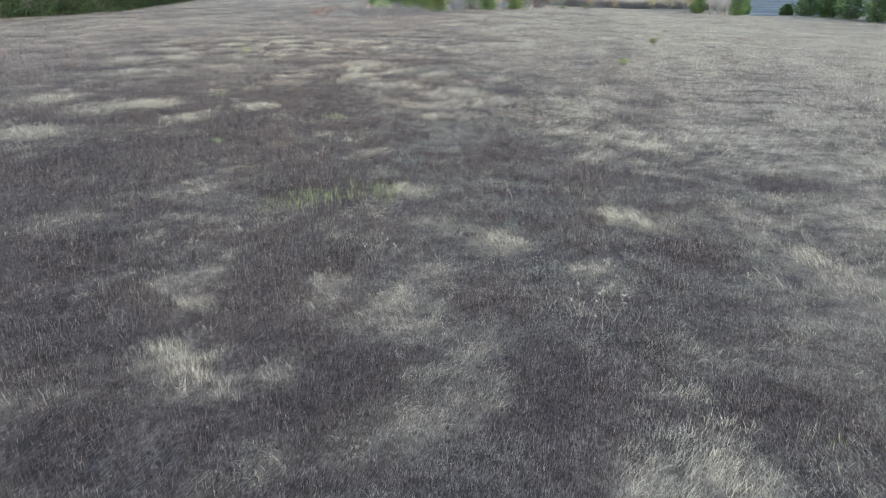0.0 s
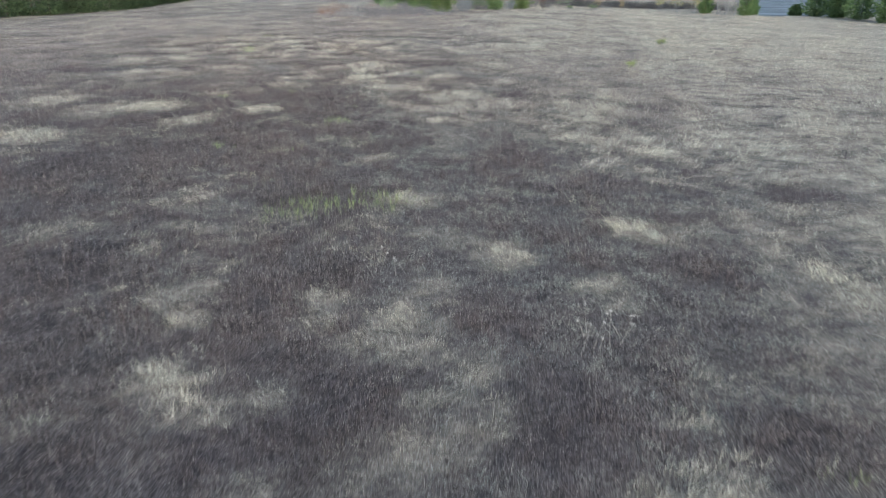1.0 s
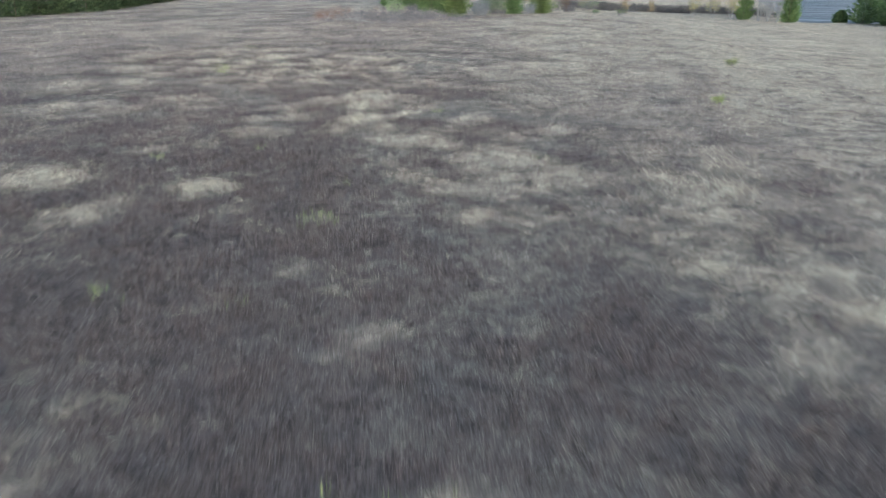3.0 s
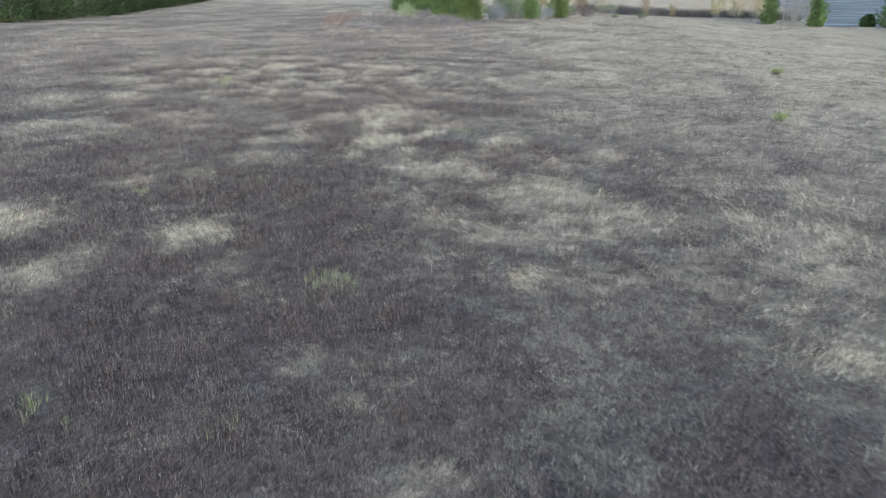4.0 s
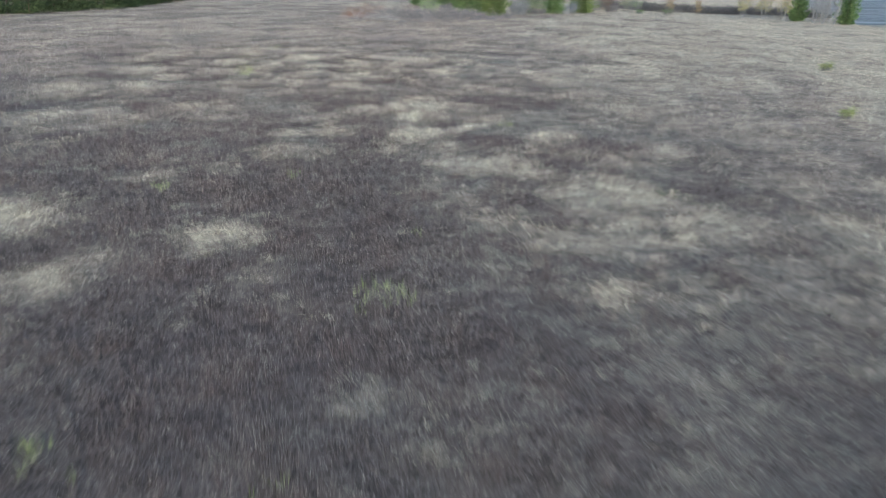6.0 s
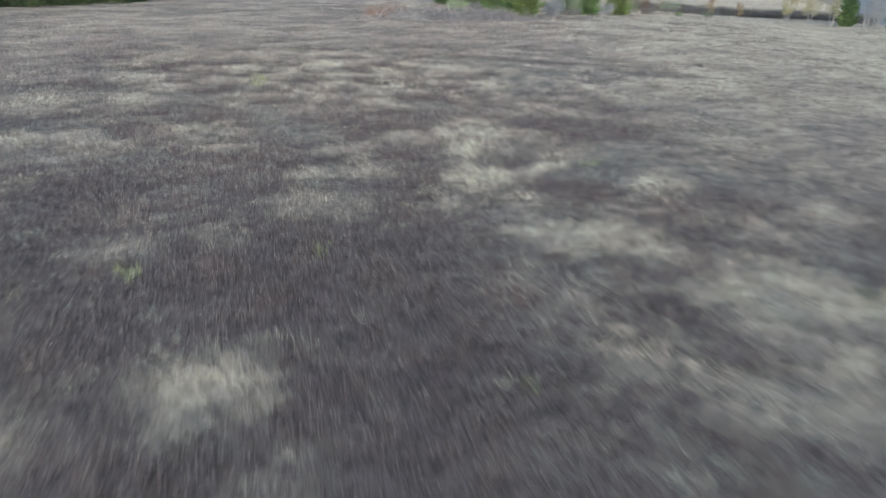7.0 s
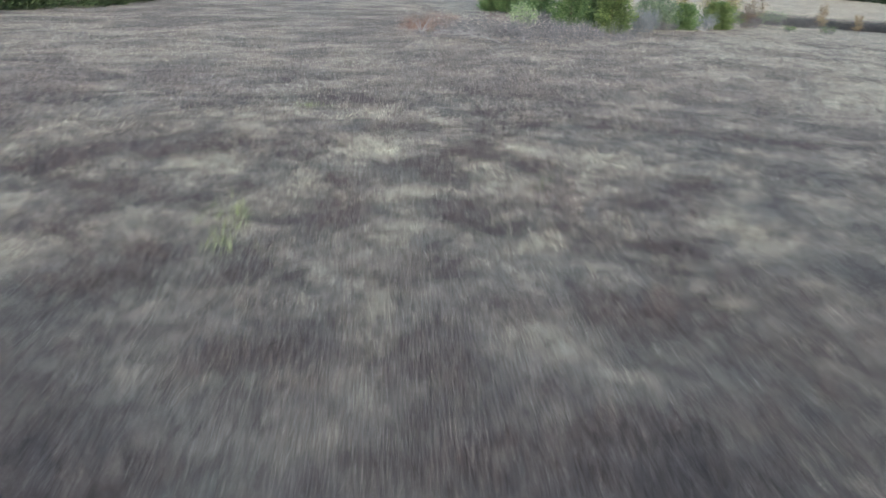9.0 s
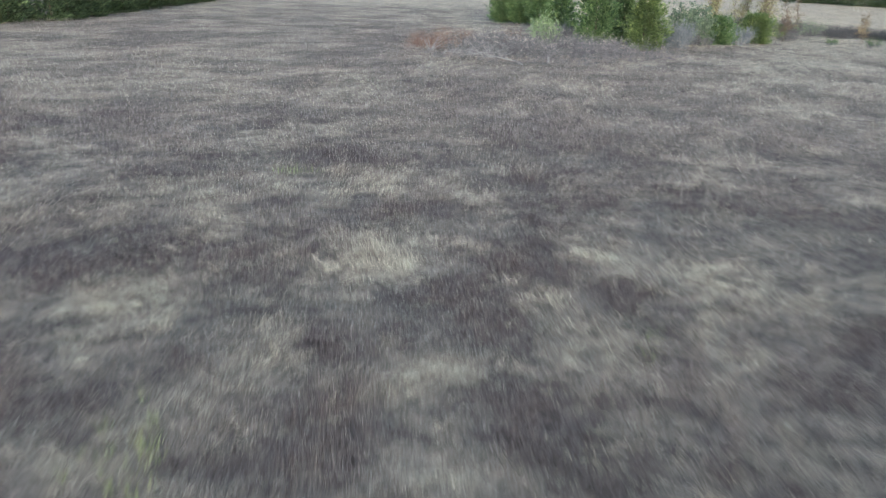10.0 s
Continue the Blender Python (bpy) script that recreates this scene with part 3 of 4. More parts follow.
def grow(name, pick, material, label, category, height, spread, lean, width, bend, own_way, per, segs, far_per=None, dome=0.0):
    """One kind of growth over the whole field."""
    pieces = []
    for near in (True, False):
        m = pick & ((coarse < 1.8) == near)
        if not m.any():
            continue
        k = np.repeat(np.arange(m.sum()), per if near else far_per or per)
        n = len(k)
        c = coarse[m][k]
        tall = (height[0] + (height[1] - height[0]) * vnoise(tx[m], ty[m], 2.2, 7) * RNG.uniform(0.5, 1.3, m.sum()) * (0.72 + (0.5 if name == "pale_grass" else 0.3) * share[m]) + dome * domes[m] * smooth(14, 30, ty[m]))[k]
        a0 = RNG.uniform(0, 2 * np.pi, n)
        r = np.abs(RNG.normal(0, spread, n)) * c ** 2.1
        bx, by = tx[m][k] + r * np.cos(a0), ty[m][k] + r * np.sin(a0)
        base = np.stack([bx, by, ground_z(bx, by) - 0.02], 1)
        dx = np.cos(wind[m][k]) * (1 - own_way) + np.cos(a0) * own_way + RNG.normal(0, 0.25, n)
        dy = np.sin(wind[m][k]) * (1 - own_way) + np.sin(a0) * own_way + RNG.normal(0, 0.25, n)
        ang = np.arctan2(dy, dx)
        length = tall * RNG.uniform(0.55, 1.15, n)
        le = np.clip(RNG.normal(lean, 0.22, n), 0.02, 0.95)
        wd = RNG.uniform(0.6, 1.3, n) * width * c * (1.0 if near else 1.35)
        face = RNG.uniform(0, np.pi, n)
        droop = np.clip(RNG.normal(bend, 0.12, n), 0, 0.75)
        pieces.append(blades(base, length, wd, le, ang, face, droop, segs if near else 1))
    ob = part(name, joined(pieces), material)
    return tagged(ob, label, category, kind="stuff")


grow("pale_grass", is_pale, M_PALE, "pale straw-coloured dry grass lying over in soft tufts", "grass", (0.30, 0.55), 0.15, 0.62, 0.0055, 0.40, 0.3, 17, 2, 9, 0.16)
grow("grey_grass", is_grey, M_GREY, "grey weathered grass matted low between the weeds", "grass", (0.24, 0.46), 0.15, 0.62, 0.0051, 0.34, 0.85, 15, 2, 10)
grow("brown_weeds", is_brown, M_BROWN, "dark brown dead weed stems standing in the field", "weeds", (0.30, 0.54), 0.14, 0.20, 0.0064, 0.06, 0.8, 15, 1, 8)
grow("green_weeds", is_green, M_GREEN, "fresh green weed shoots standing among dead stems", "weeds", (0.35, 0.55), 0.08, 0.15, 0.012, 0.05, 0.9, 7, 2)


def heads(name, material, label, chance, count, low, high, long, wide, reach):
    m = is_brown & (RNG.random(len(tx)) < chance) & (coarse < reach)
    k = np.repeat(np.arange(m.sum()), count)
    n = len(k)
    x, y = tx[m][k] + RNG.normal(0, 0.14, n) * np.sqrt(coarse[m][k]), ty[m][k] + RNG.normal(0, 0.14, n) * np.sqrt(coarse[m][k])
    z = ground_z(x, y) + RNG.uniform(low, high, n) * (0.75 + 0.5 * vnoise(x, y, 2.2, 7))
    way = RNG.normal(0, 0.45, (n, 3)) + np.array([0, 0, 1.0])
    size = RNG.uniform(0.5, 1.3, n)
    c = coarse[m][k]
    ob = part(name, sprays(np.stack([x, y, z], 1), way, long * size * np.sqrt(c), wide * size * c, RNG), material)
    tagged(ob, label, "weeds", kind="stuff")


def weed_tops():
    """The paler upper halves of the dead weeds, one fine spike to a stem."""
    many = np.clip(0.3 + 0.95 * vnoise(tx, ty, 4.5, 3) - 0.45 * weedy, 0.2, 1.0)
    many = many * (0.62 + 0.4 * smooth(42, 62, ty) + 1.1 * smooth(1.2, 2.4, coarse)) * (1 - 0.45 * left)
    k = np.repeat(np.arange(len(tx)), np.where(is_brown, np.round(9.5 * many), 0).astype(int))
    n = len(k)
    c = coarse[k]
    x, y = tx[k] + RNG.normal(0, 0.14, n) * c ** 2, ty[k] + RNG.normal(0, 0.14, n) * c ** 2
    z = ground_z(x, y) + RNG.uniform(0.14, 0.36, n) * (0.7 + 0.6 * vnoise(x, y, 2.2, 7))
    length, width = RNG.uniform(0.14, 0.30, n), RNG.uniform(0.7, 1.3, n) * 0.0052 * c
    lean = np.clip(RNG.normal(0.25, 0.2, n), 0.02, 0.9)
    ob = part("weed_tops", blades(np.stack([x, y, z], 1), length, width, lean, RNG.uniform(0, 2 * np.pi, n), RNG.uniform(0, np.pi, n), np.full(n, 0.05), 1), M_TOPS)
    tagged(ob, "dull mauve-grey dry tops of the dead weeds", "weeds", kind="stuff")


def stem_tips():
    """Short bleached tips over the dead weeds, seen one by one where the camera comes low."""
    m = np.flatnonzero(~is_pale & ~is_green & (coarse < 1.35))
    k = np.repeat(m, RNG.poisson(3.2, len(m)))
    n = len(k)
    x, y = tx[k] + RNG.normal(0, 0.16, n), ty[k] + RNG.normal(0, 0.16, n)
    base = np.stack([x, y, ground_z(x, y) + RNG.uniform(0.16, 0.40, n)], 1)
    lean = np.clip(RNG.normal(0.25, 0.25, n), 0.02, 0.92)
    ob = part("stem_tips", blades(base, RNG.uniform(0.06, 0.15, n), RNG.uniform(0.6, 1.2, n) * 0.0055, lean, RNG.uniform(0, 2 * np.pi, n), RNG.uniform(0, np.pi, n), np.full(n, 0.05), 1), M_STEM)
    tagged(ob, "short bleached tips standing over the dead weeds", "weeds", kind="stuff")


weed_tops()
stem_tips()
heads("seed_heads", M_SEED, "tiny pale seed heads on the dead weed stems", 0.35, 2, 0.34, 0.52, 0.025, 0.009, 2.5)


# ---- trees and shrubs ----
def cedar_parts(home, height, radius, seed, material, boughs=120, per=64, skirt=0.04, big=1.0, taper=0.8):
    """A juniper: a short trunk and a pointed crown of upswept feathery boughs, uneven in length."""
    rng = np.random.default_rng(seed)
    trunk = tube(crooked((0, 0, 0), (0, 0, 1), height * 0.8, 6, 0.03, rng), np.linspace(0.014 * height, 0.003 * height, 7), 6)
    part("trunk", trunk, M_BARK, home, "brown fibrous bark")
    h = (np.arange(boughs) + rng.random(boughs)) / boughs
    h = h ** 1.2
    a = np.arange(boughs) * 2.39996 + rng.normal(0, 0.35, boughs)
    lump = rng.uniform(0.58, 1.12, boughs) * (0.85 + 0.3 * vnoise(np.cos(a) * 2 + seed, np.sin(a) * 2 + 4 * h, 1.0, seed))
    reach = radius * np.clip((1 - h) ** taper, 0.05, 1) * (0.62 + 0.38 * np.minimum(1, h / 0.16)) * lump
    rise = rng.uniform(0.15, 0.55, boughs) + 0.5 * h
    k = np.repeat(np.arange(boughs), per)
    n = len(k)
    s = 1 - rng.random(n) ** 1.25 * 0.98
    out = np.stack([np.cos(a), np.sin(a), np.zeros(boughs)], 1)[k]
    side = np.stack([-np.sin(a), np.cos(a), np.zeros(boughs)], 1)[k]
    lat = rng.normal(0, 1, n) * (0.05 + (0.22 * reach[k] + 0.08) * (1.12 - s))
    pos = out * (reach[k] * s)[:, None] + side * lat[:, None]
    pos[:, 2] = height * (skirt + (0.95 - skirt) * h[k]) + reach[k] * rise[k] * s ** 1.6 - 0.18 * reach[k] * s + rng.normal(0, 0.05 + 0.05 * reach[k], n)
    pos[:, 2] = np.maximum(pos[:, 2], 0.06)
    way = out * 0.8 + side * (np.sign(lat) * 0.45)[:, None] + np.array([0, 0, 0.45]) + rng.normal(0, 0.25, (n, 3))
    ln = rng.uniform(0.6, 1.3, n) * (0.06 * radius + 0.17) * big
    crown = sprays(pos, way, ln, ln * rng.uniform(0.15, 0.28, n), rng)
    part("crown", crown, material, home)


def leafy_parts(home, height, radius, seed, bark, leaf, leaves=1400, stems=3, leaf_size=0.16, low=0.25):
    """A small broad-leaved tree: stems, limbs and twigs, and loose leaves round their ends."""
    rng = np.random.default_rng(seed)
    wood, ends = [], []
    for s in range(stems):
        a = rng.uniform(0, 2 * np.pi)
        lean = rng.uniform(0.08, 0.3) if stems > 1 else 0.06
        line = crooked((0.15 * np.cos(a), 0.15 * np.sin(a), 0), (lean * np.cos(a), lean * np.sin(a), 1), height * rng.uniform(0.8, 1.0), 8, 0.06, rng, 0.02)
        thick = 0.015 * height / stems ** 0.4
        wood.append(tube(line, np.linspace(thick, 0.008, 9), 6))
        for i in range(2, 9):
            for _ in range(3):
                b = rng.uniform(0, 2 * np.pi)
                reach = radius * rng.uniform(0.4, 0.95) * (1.15 - 0.09 * i)
                limb = crooked(line[i], (np.cos(b), np.sin(b), 0.8), reach, 5, 0.16, rng, 0.06)
                wood.append(tube(limb, np.linspace(thick * 0.35, 0.006, 6), 4))
                ends += [limb[3], limb[4], limb[5]]
                for _ in range(2):
                    twig = crooked(limb[rng.integers(2, 5)], rng.normal(0, 0.7, 3) + (0, 0, 0.7), reach * 0.5, 3, 0.2, rng)
                    wood.append(tube(twig, np.linspace(0.02, 0.008, 4), 3))
                    ends += [twig[2], twig[3]]
    part("trunk", joined(wood), bark, home, "thin trunk and bare limbs")
    if leaves:
        ends = np.array([e for e in ends if e[2] > low * height])
        pos = ends[rng.integers(0, len(ends), leaves)] + rng.normal(0, 0.10 * radius, (leaves, 3))
        ln = rng.uniform(0.6, 1.3, leaves) * leaf_size
        part("crown", sprays(pos, rng.normal(0, 1, (leaves, 3)), ln, ln * 0.6, rng), leaf, home)


def bush_parts(home, height, radius, seed, twig, stems=260, tips=None, tip_count=0, leaf=None, leaves=0, leaf_size=0.12, lean=0.35):
    """A twiggy shrub: a sheaf of fine forked stems, with pale tips or leaves where it has them."""
    rng = np.random.default_rng(seed)
    a = rng.uniform(0, 2 * np.pi, stems)
    r = radius * np.sqrt(rng.random(stems)) * 0.75
    base = np.stack([r * np.cos(a), r * np.sin(a), np.zeros(stems)], 1)
    ln = height * rng.uniform(0.5, 1.05, stems) * (1 - 0.35 * (r / radius) ** 2)
    first = blades(base, ln, np.full(stems, 0.03), np.clip(rng.normal(lean, 0.15, stems), 0.05, 0.8), a + rng.normal(0, 0.6, stems), rng.uniform(0, np.pi, stems), np.full(stems, 0.1), 3)
    k = np.repeat(np.arange(stems), 5)
    n = len(k)
    tip = first[0].reshape(stems, -1, 3)
    s = rng.random(n)
    spot = tip[k, 1] * (1 - s)[:, None] + tip[k, 5] * s[:, None]
    lt = height * rng.uniform(0.12, 0.3, n)
    second = sprays(spot, rng.normal(0, 0.6, (n, 3)) + (0, 0, 0.7), lt, np.full(n, 0.025), rng)
    tagged(part("twig_sheaf", joined([first, second]), twig, home), kind="stuff")
    ends = second[0].reshape(n, 4, 3)[:, 3]
    if tip_count:
        pick = ends[rng.integers(0, n, tip_count)]
        lt = rng.uniform(0.06, 0.13, tip_count)
        tagged(part("seed_cluster", sprays(pick, rng.normal(0, 1, (tip_count, 3)), lt, lt * 0.7, rng), tips, home, "whitish seed heads"), kind="stuff")
    if leaves:
        pick = ends[rng.integers(0, n, leaves)] + rng.normal(0, 0.06 * radius, (leaves, 3))
        pick[:, 2] = np.maximum(pick[:, 2], 0.05)
        ll = rng.uniform(0.6, 1.3, leaves) * leaf_size
        part("foliage", sprays(pick, rng.normal(0, 1, (leaves, 3)) + (0, 0, 0.5), ll, ll * 0.6, rng), leaf, home)


def scrub_parts(home, height, radius, seed, twig, tangle=660, clusters=10):
    """A rounded mass of tangled leafless twigs on short stems, with whitish heads over its top."""
    rng = np.random.default_rng(seed)
    stems = 26
    a = rng.uniform(0, 2 * np.pi, stems)
    r = 0.35 * radius * np.sqrt(rng.random(stems))
    wood = []
    for i in range(stems):
        foot = (r[i] * np.cos(a[i]), r[i] * np.sin(a[i]), 0)
        line = crooked(foot, (np.cos(a[i]) * rng.uniform(0.2, 1.1), np.sin(a[i]) * rng.uniform(0.2, 1.1), 1), height * rng.uniform(0.6, 0.95), 3, 0.18, rng)
        wood.append(tube(line, np.linspace(0.016, 0.006, 4), 3))
    u = rng.normal(size=(tangle, 3))
    u /= np.linalg.norm(u, axis=1)[:, None]
    u[:, 2] = np.abs(u[:, 2])
    lump = 0.75 + 0.4 * vnoise(u[:, 0] * 2 + seed, u[:, 1] * 2 + u[:, 2], 0.7, seed)
    p = u * (rng.random(tangle) ** 0.45 * lump)[:, None] * np.array([radius, radius, height * 0.92])
    p[:, 2] = np.maximum(p[:, 2] - 0.08, 0.04)
    ln = rng.uniform(0.16, 0.42, tangle)
    fine = sprays(p, u + rng.normal(0, 0.6, (tangle, 3)) + (0, 0, 0.35), ln, rng.uniform(0.018, 0.036, tangle), rng)
    tagged(part("twig_sheaf", joined(wood + [fine]), twig, home), kind="stuff")
    if clusters:
        c = rng.normal(size=(clusters, 3))
        c[:, 2] = np.abs(c[:, 2]) + 0.5
        c = c / np.linalg.norm(c, axis=1)[:, None] * np.array([radius * 0.9, radius * 0.9, height]) * rng.uniform(0.85, 1.1, clusters)[:, None]
        k = np.repeat(np.arange(clusters), 7)
        lt = rng.uniform(0.04, 0.075, len(k))
        heads_at = c[k] + rng.normal(0, 0.05, (len(k), 3))
        tagged(part("seed_cluster", sprays(heads_at, rng.normal(0, 1, (len(k), 3)), lt, lt * 0.8, rng), M_SEED, home, "whitish seed heads"), kind="stuff")


CEDAR = "dense green cedar with a pointed crown at the field edge"
for x, y, h, r, seed, leaf in [(-30.6, 156, 7.5, 3.1, 1, M_OLIVE), (-36.0, 160, 8.0, 3.5, 2, M_CEDAR), (-33.2, 164, 8.0, 2.6, 3, M_CEDAR), (-46.5, 188, 6.5, 2.8, 4, M_CEDAR), (-50, 190.5, 7.0, 3.2, 5, M_CEDAR), (-53, 191.5, 6.5, 3.0, 6, M_CEDAR), (-41.5, 172, 7.5, 2.8, 7, M_CEDAR)]:
    home = root("cedar_tree", x, y, CEDAR if leaf is M_CEDAR else "dense olive-green cedar with drooping feathery boughs", "tree", "cedars by the thicket", seed * 50)
    cedar_parts(home, h, r, seed, leaf, 230, 74)
for x, y, h, r, seed, leaf in [(-22.1, 171, 3.3, 2.9, 11, M_CEDAR), (-17.2, 177.3, 3.5, 3.5, 12, M_OLIVE)]:
    home = root("cedar_bush", x, y, "low rounded green cedar bush on dry grass", "tree", "cedars by the thicket", seed * 50)
    cedar_parts(home, h, r, seed, leaf, 150, 66, 0.0, 0.9, 0.5)
for x, y, h, r, seed in [(35.2, 200.5, 9.0, 2.9, 21), (26.2, 202, 8.5, 2.8, 22), (54.2, 213, 9.5, 4.0, 23), (58.0, 206, 9.5, 4.4, 24), (60.2, 197, 10.0, 4.4, 25), (63.0, 188, 9.5, 4.4, 26), (51.0, 219, 3.0, 2.4, 27), (41, 222, 4.5, 2.0, 28), (59.5, 217, 10, 4.2, 29), (66.5, 180, 9.0, 4.2, 30)]:
    home = root("cedar_tree", x, y, "tall green cedar standing near the lake", "tree", "cedars by the lake", seed * 50)
    cedar_parts(home, h, r, seed, M_CEDAR, 150, 46, 0.02, 1.5)

# the wood along the field's side
kinds = []
for seed, h, r in [(41, 8.0, 3.4), (42, 9.0, 3.8), (43, 7.0, 3.2), (44, 6.0, 3.4)]:
    home = root("cedar_tree", -150, 100 + seed, "dark green cedar in the dense row beside the field", "tree", "row of cedars beside the field", 0)
    cedar_parts(home, h, r, seed, M_CEDAR_FAR, 90, 42, 0.0, 1.55)
    kinds.append(home)
rng = random.Random(5)
y = 104.0
while y < 262:
    x = -104.3 - max(0, y - 158) * 0.28 - max(0, 145 - y) * 0.25 + rng.uniform(-1.0, 1.0)
    copy_thing(kinds[rng.randrange(4)], pose(x, y, gz(x, y) - 0.05, 0, 0, rng.uniform(0, 360)))
    y += rng.uniform(2.3, 3.1)
# far trees beyond the dry creek
for i in range(12):
    x, y = 4 + 2.6 * i + rng.uniform(-1, 1), 296 - 1.6 * i + rng.uniform(-2, 2)
    copy_thing(kinds[i % 4], pose(x, y, gz(x, y) - 0.05, 0, 0, rng.uniform(0, 360)))

for x, y, h, r, seed, stems in [(-22, 190, 6.5, 2.6, 51, 4), (-13.8, 196, 7.5, 3.2, 52, 6), (-17.5, 200, 7.0, 2.6, 53, 4), (23.4, 201, 7.5, 2.2, 54, 3), (19.6, 203, 7.0, 2.4, 55, 4), (15.5, 204, 6.0, 2.0, 56, 3)]:
    home = root("young_tree", x, y, "slender tree with thin yellow autumn leaves", "tree", "yellowing trees by the creek")
    leafy_parts(home, h, r, seed, M_PALE_BARK if x > 0 else M_BARK, M_YELLOW, 2400, stems, 0.17)
for x, y, h, r, seed in [(-9.2, 199, 5.5, 1.8, 61), (0.5, 199, 4.2, 1.4, 62), (6.0, 200, 3.4, 1.1, 63)]:
    home = root("young_tree", x, y, "small tree with orange-brown autumn leaves", "tree", "yellowing trees by the creek")
    leafy_parts(home, h, r, seed, M_BARK, M_ORANGE, 600, 2, 0.2)
for x, y, h, r, seed in [(28.7, 198.5, 9.0, 2.6, 71), (31.0, 200.5, 8.5, 2.4, 72), (27.0, 203, 8.0, 2.2, 73), (30.0, 196.5, 7.5, 2.0, 74), (32.2, 197, 7.0, 1.8, 76)]:
    home = root("bare_tree", x, y, "leafless tree with pale grey bark and twigs", "tree", "bare trees by the lake")
    leafy_parts(home, h, r, seed, M_PALE_BARK, None, 0, 6)
home = root("bare_tree", -12.5, 186, "small leafless dark-barked tree leaning at the field edge", "tree")
leafy_parts(home, 3.5, 2.4, 75, M_BARK, None, 0, 4)

home = root("leafy_shrub", -25.8, 166.5, "rounded grey-green shrub between the cedars", "shrub")
bush_parts(home, 4.6, 2.3, 81, M_TWIG, 120, leaf=M_SAGE, leaves=9000, leaf_size=0.2, lean=0.2)
home = root("leafy_shrub", -40.5, 151.0, "bright pale green leafy shrub in the thicket", "shrub")
bush_parts(home, 3.6, 1.0, 82, M_TWIG, 90, leaf=M_LIGHT, leaves=3200, leaf_size=0.15, lean=0.15)
home = root("leafy_shrub", -7.8, 194, "thin yellow-green shrub by the creek", "shrub")
bush_parts(home, 3.2, 2.2, 83, M_TWIG, 120, leaf=M_LIGHT, leaves=600, leaf_size=0.16)
for x, y, h, r, seed in [(-6.3, 186, 1.0, 0.7, 84), (-0.8, 187.2, 1.7, 1.0, 85), (8.0, 96.4, 0.8, 0.45, 87), (3.6, 72.0, 0.7, 0.25, 87)]:
    home = root("green_bush", x, y, "small green bush alone in the dry grass", "shrub")
    bush_parts(home, h, r, seed, M_TWIG, 60, leaf=M_CEDAR if seed != 87 else M_GREEN, leaves=500, leaf_size=0.12)
home = root("twiggy_shrub", -27.0, 161, "blue-grey twiggy shrub between the cedars", "shrub")
bush_parts(home, 3.4, 1.6, 88, M_BLUE, 340, leaf=M_BLUE, leaves=900, leaf_size=0.12)
home = root("spiky_shrub", -19.2, 173.6, "blue-grey shrub of bare spreading spikes between cedar bushes", "shrub")
bush_parts(home, 2.7, 1.6, 94, M_BLUE, 200)
home = root("twiggy_shrub", -24.4, 167, "bare mauve twiggy shrub between the cedars", "shrub")
bush_parts(home, 1.5, 1.9, 86, M_TWIG, 300)
home = root("twiggy_shrub", -11.8, 187.4, "bare mauve twiggy shrub between the cedars", "shrub")
bush_parts(home, 2.0, 1.6, 100, M_TWIG, 260)
home = root("twiggy_shrub", -39.8, 164, "bare mauve twiggy shrub between the cedars", "shrub")
bush_parts(home, 2.3, 2.3, 89, M_TWIG, 420)
home = root("twiggy_shrub", -16.0, 188, "bare mauve twiggy shrub between the cedars", "shrub")
bush_parts(home, 3.4, 2.8, 90, M_TWIG, 360)

# the thicket: a long mass of low mauve scrub with whitish heads
thicket = []
for seed, h, r in [(91, 1.9, 2.0), (92, 1.6, 1.8), (93, 2.3, 2.0)]:
    home = root("thicket_bush", -40 + 2 * (seed - 91), 146, "mauve-grey leafless scrub with whitish seed heads", "shrub", "low thicket before the cedars")
    scrub_parts(home, h, r, seed, M_TWIG)
    thicket.append(home)
for i in range(15):
    f = i / 14
    for row in range(6):
        x = -50.5 + 22.5 * f + rng.uniform(-0.8, 0.8) - row * 0.6
        y = 143.0 - 19 * f + 28.5 * f * f + (2.2 + 0.4 * (1 - f)) * row + rng.uniform(-0.8, 0.8)
        if x < -48.5 and y < 152 or math.hypot(x + 30.6, y - 156) < 2.4 or math.hypot(x + 36, y - 160) < 2.6 or y > 158 or math.hypot(x + 40.5, y - 151) < 1.2:
            continue
        k = rng.uniform(0.6, 1.1) * (0.85 + 0.25 * math.sin(3.1 * f + 0.3))
        copy_thing(thicket[(i + row) % 3], pose(x, y, gz(x, y) - 0.05, 0, 0, rng.uniform(0, 360)) @ Matrix.Scale(k, 4))
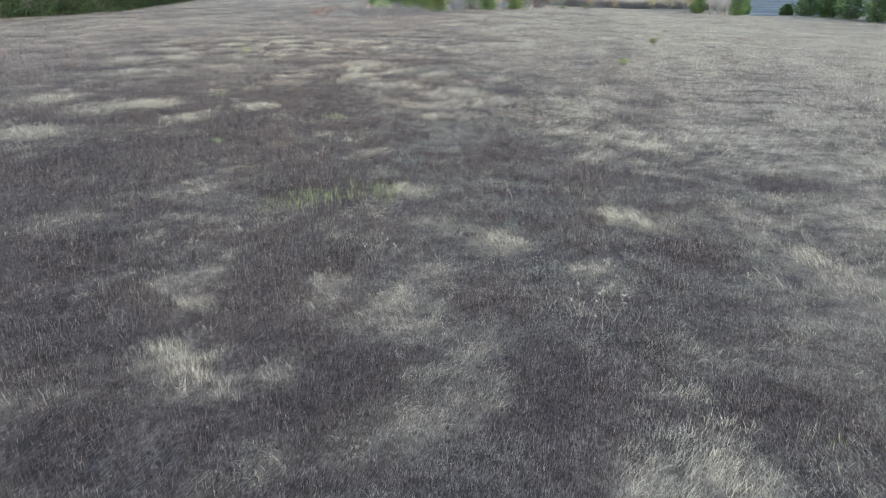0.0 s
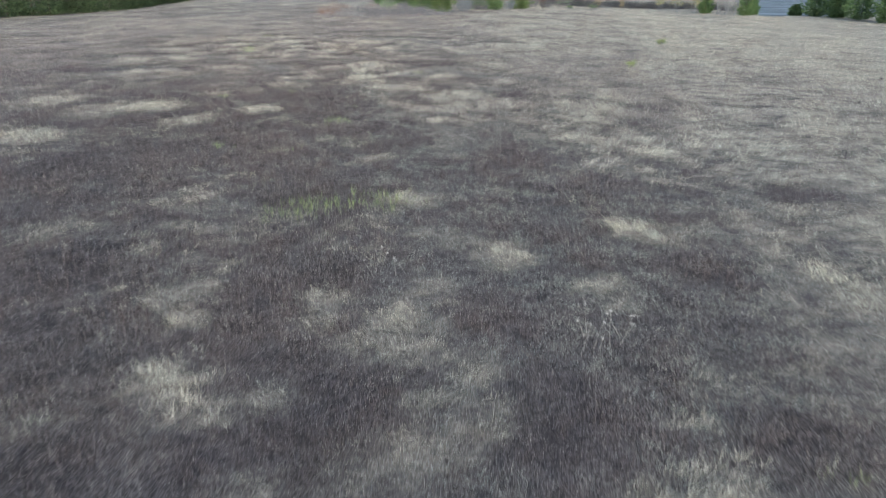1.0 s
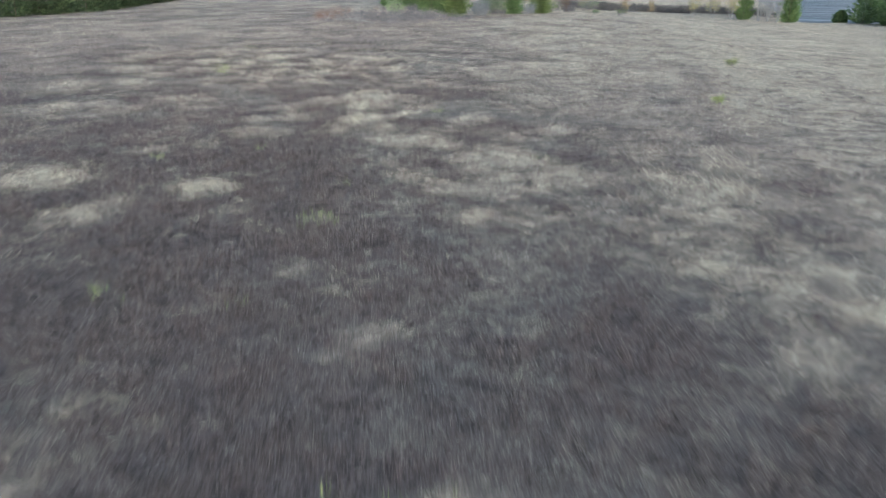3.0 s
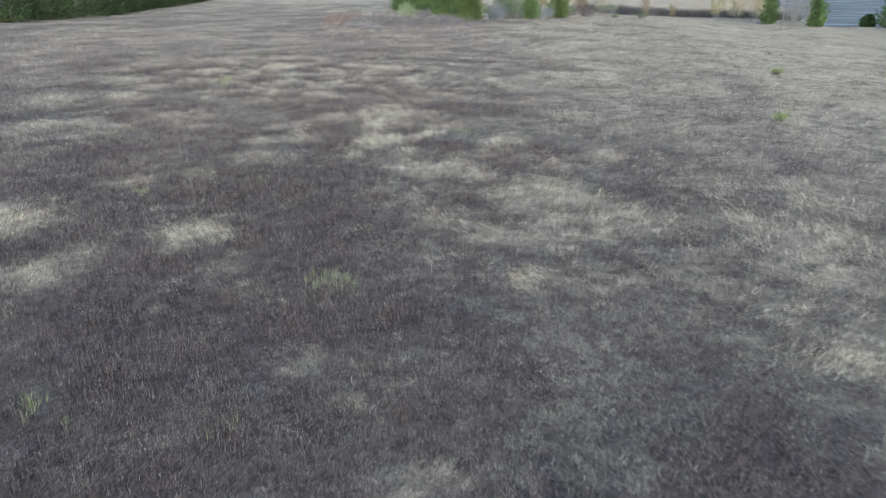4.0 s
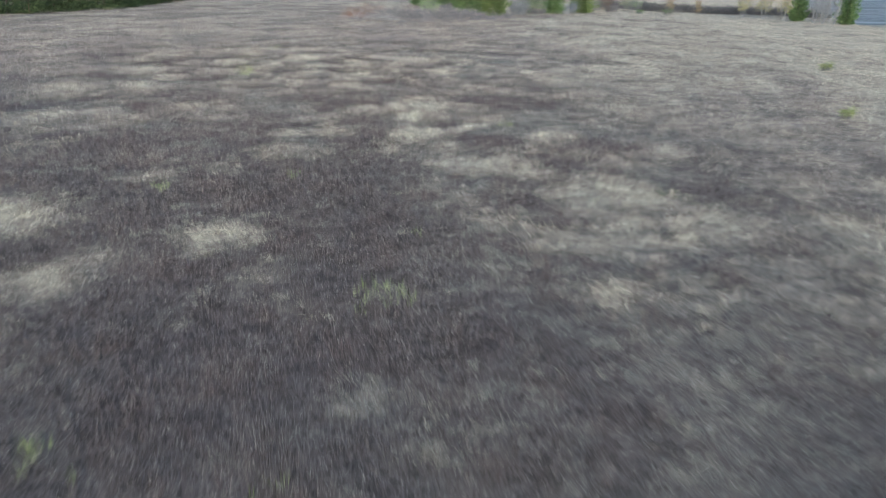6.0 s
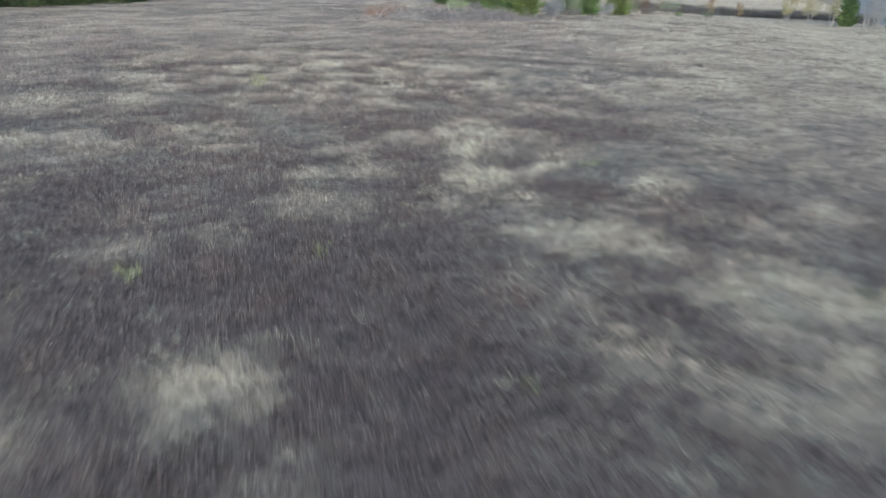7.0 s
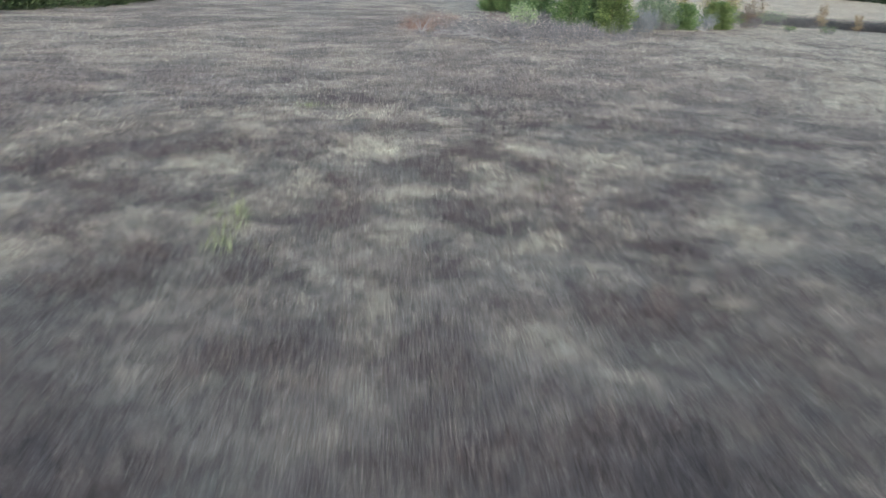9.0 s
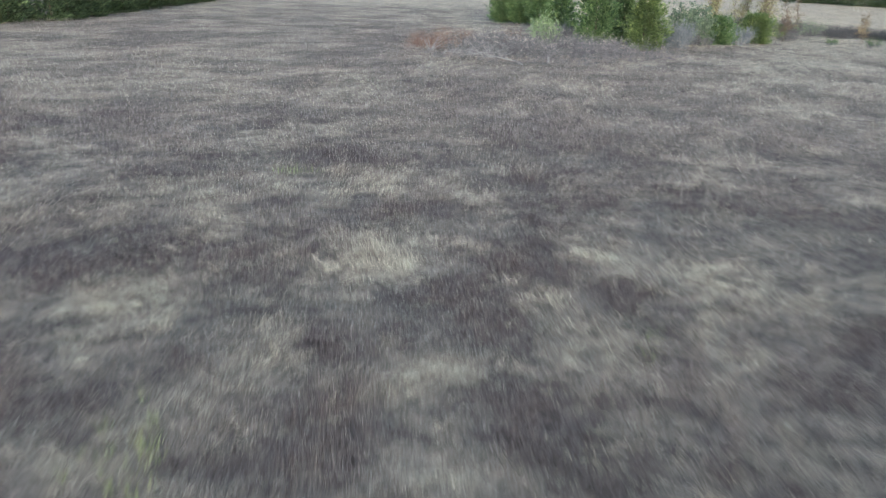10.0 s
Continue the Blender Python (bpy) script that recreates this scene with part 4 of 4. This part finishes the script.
# low grey weeds along its foot
home = root("low_scrub", -46, 139.8, "low blue-grey dead weeds along the thicket's foot", "shrub", "low weeds before the thicket")
scrub_parts(home, 0.75, 1.5, 106, M_TWIG, 320, 6)
for i in range(16):
    f = i / 15
    x, y = -49.5 + 21 * f + rng.uniform(-0.5, 0.5), 140.6 - 19 * f + 28.5 * f * f + rng.uniform(-1.0, 0.6)
    copy_thing(home, pose(x, y, gz(x, y) - 0.05, 0, 0, rng.uniform(0, 360)) @ Matrix.Scale(rng.uniform(0.6, 1.0), 4))
for x, y, h, r, seed in [(-52.2, 145.6, 2.1, 1.6, 95), (-50.6, 147.0, 2.2, 1.7, 96), (-44.6, 153.5, 2.7, 1.7, 97), (-53.0, 147.8, 1.5, 1.4, 98), (-50.0, 145.4, 1.6, 1.3, 99), (-49.0, 149.5, 2.3, 1.6, 103), (-51.3, 151.0, 2.3, 1.8, 104), (-47.8, 147.4, 2.1, 1.3, 105)]:
    home = root("rust_bush", x, y, "rust-brown dead leafy bush at the thicket's end", "shrub", "rusty bushes in the thicket")
    scrub_parts(home, h, r, seed, M_RUST, 560, 0)
# dark brush along the creek bank
brush = []
for seed in (101, 102):
    home = root("bank_brush", -6, 221 + seed - 101, "dark low brush along the creek bank", "shrub", "brush on the creek bank")
    bush_parts(home, 2.8, 2.7, seed, M_DARK, 240)
    brush.append(home)
for i in range(20):
    for row in range(2):
        x, y = -14 + 2.9 * i + 1.4 * row + rng.uniform(-1, 1), 220 + 0.2 * i + 5 * row + rng.uniform(-1.5, 1.5)
        if x < 36:
            copy_thing(brush[(i + row) % 2], pose(x, y, gz(x, y) - 0.05 - rng.uniform(0, 0.6), 0, 0, rng.uniform(0, 360)))


# ---- fallen wood ----
def dead_branch(x, y, heading, length, seed, name="fallen_branch"):
    rg = np.random.default_rng(seed)
    home = root(name, x, y, "bleached dead branch lying at the thicket's foot", "branch", "fallen branches", heading)
    line = crooked((0, 0, 0.28), (1, 0, 0.05), length, 8, 0.08, rg)
    line[:, 2] = np.clip(line[:, 2], 0.22, 0.7)
    line[0, 2] = 0.05
    part("bough", tube(line, np.linspace(0.045, 0.010, 9), 7), M_DEAD, home)
    for i in range(2, 8):
        for _ in range(2):
            limb = crooked(line[i], (0.7, rg.choice([-1, 1]) * rg.uniform(0.3, 1), rg.uniform(0.1, 0.9)), length * rg.uniform(0.2, 0.45), 5, 0.15, rg)
            limb[:, 2] = np.maximum(limb[:, 2], 0.1)
            part("limb", tube(limb, np.linspace(0.022, 0.007, 6), 5), M_DEAD, home)


dead_branch(-40.2, 136.6, 174, 4.8, 1)
dead_branch(-46.8, 139.6, -28, 4.6, 2)
dead_branch(-48.6, 141.0, -14, 3.4, 3)
dead_branch(-44.8, 138.6, 20, 3.0, 7)
dead_branch(4.0, 206.5, 150, 4.0, 5)


def dead_snag(x, y, height, seed):
    home = root("dead_bush", x, y, "bleached leafless bush with spreading bare limbs", "branch", "fallen branches")
    rg = np.random.default_rng(seed)
    for i in range(13):
        a = rg.uniform(0, 2 * np.pi)
        limb = crooked((0, 0, 0), (np.cos(a), np.sin(a), rg.uniform(0.5, 1.6)), height * rg.uniform(0.8, 1.4), 6, 0.14, rg)
        part("limb", tube(limb, np.linspace(0.026, 0.008, 7), 5), M_DEAD, home)


dead_snag(-50.4, 143.0, 2.0, 4)
dead_snag(-19.2, 171.5, 1.5, 6)

stump = root("stump", -38.4, 139.3, "short bleached upright stump at the thicket's foot", "stump")
part("wood", tube([(0, 0, 0), (0.02, 0, 0.3), (0.0, 0.03, 0.5), (0.02, 0.03, 0.6)], [0.10, 0.085, 0.07, 0.03], 8), M_DEAD, stump)
marker = root("marker_post", 52, 232.5, "white post standing at the water's edge", "post")
part("shaft", tube([(0, 0, 0), (0, 0, 1.6), (0, 0, 1.7)], [0.16, 0.16, 0.10], 8), M_DEAD, marker)


# ---- tall stalks with white heads ----
def white_stalk(x, y, seed):
    home = root("weed_stalk", x, y, "tall pale weed stalk with white dry heads", "weeds", "white-headed stalks")
    rg = np.random.default_rng(seed)
    a, lean = rg.uniform(0, 2 * np.pi), rg.uniform(0.05, 0.6)
    line = crooked((0, 0, 0), (lean * np.cos(a), lean * np.sin(a), 1), rg.uniform(0.6, 0.9), 5, 0.05, rg)
    part("stem", tube(line, np.linspace(0.0045, 0.003, 6), 4), M_STEM, home)
    n = 10
    pos = line[-1] + rg.normal(0, 0.018, (n, 3))
    part("head", sprays(pos, rg.normal(0, 1, (n, 3)), np.full(n, 0.036), np.full(n, 0.026), rg), M_SEED, home, "white dry head")


for i in range(9):
    white_stalk(0.9 + rng.uniform(-0.45, 0.6), 17.8 + rng.uniform(-0.5, 0.5), 200 + i)
for i in range(5):
    white_stalk(-4.8 + rng.uniform(-0.5, 0.5), 20.7 + rng.uniform(-0.5, 0.5), 230 + i)
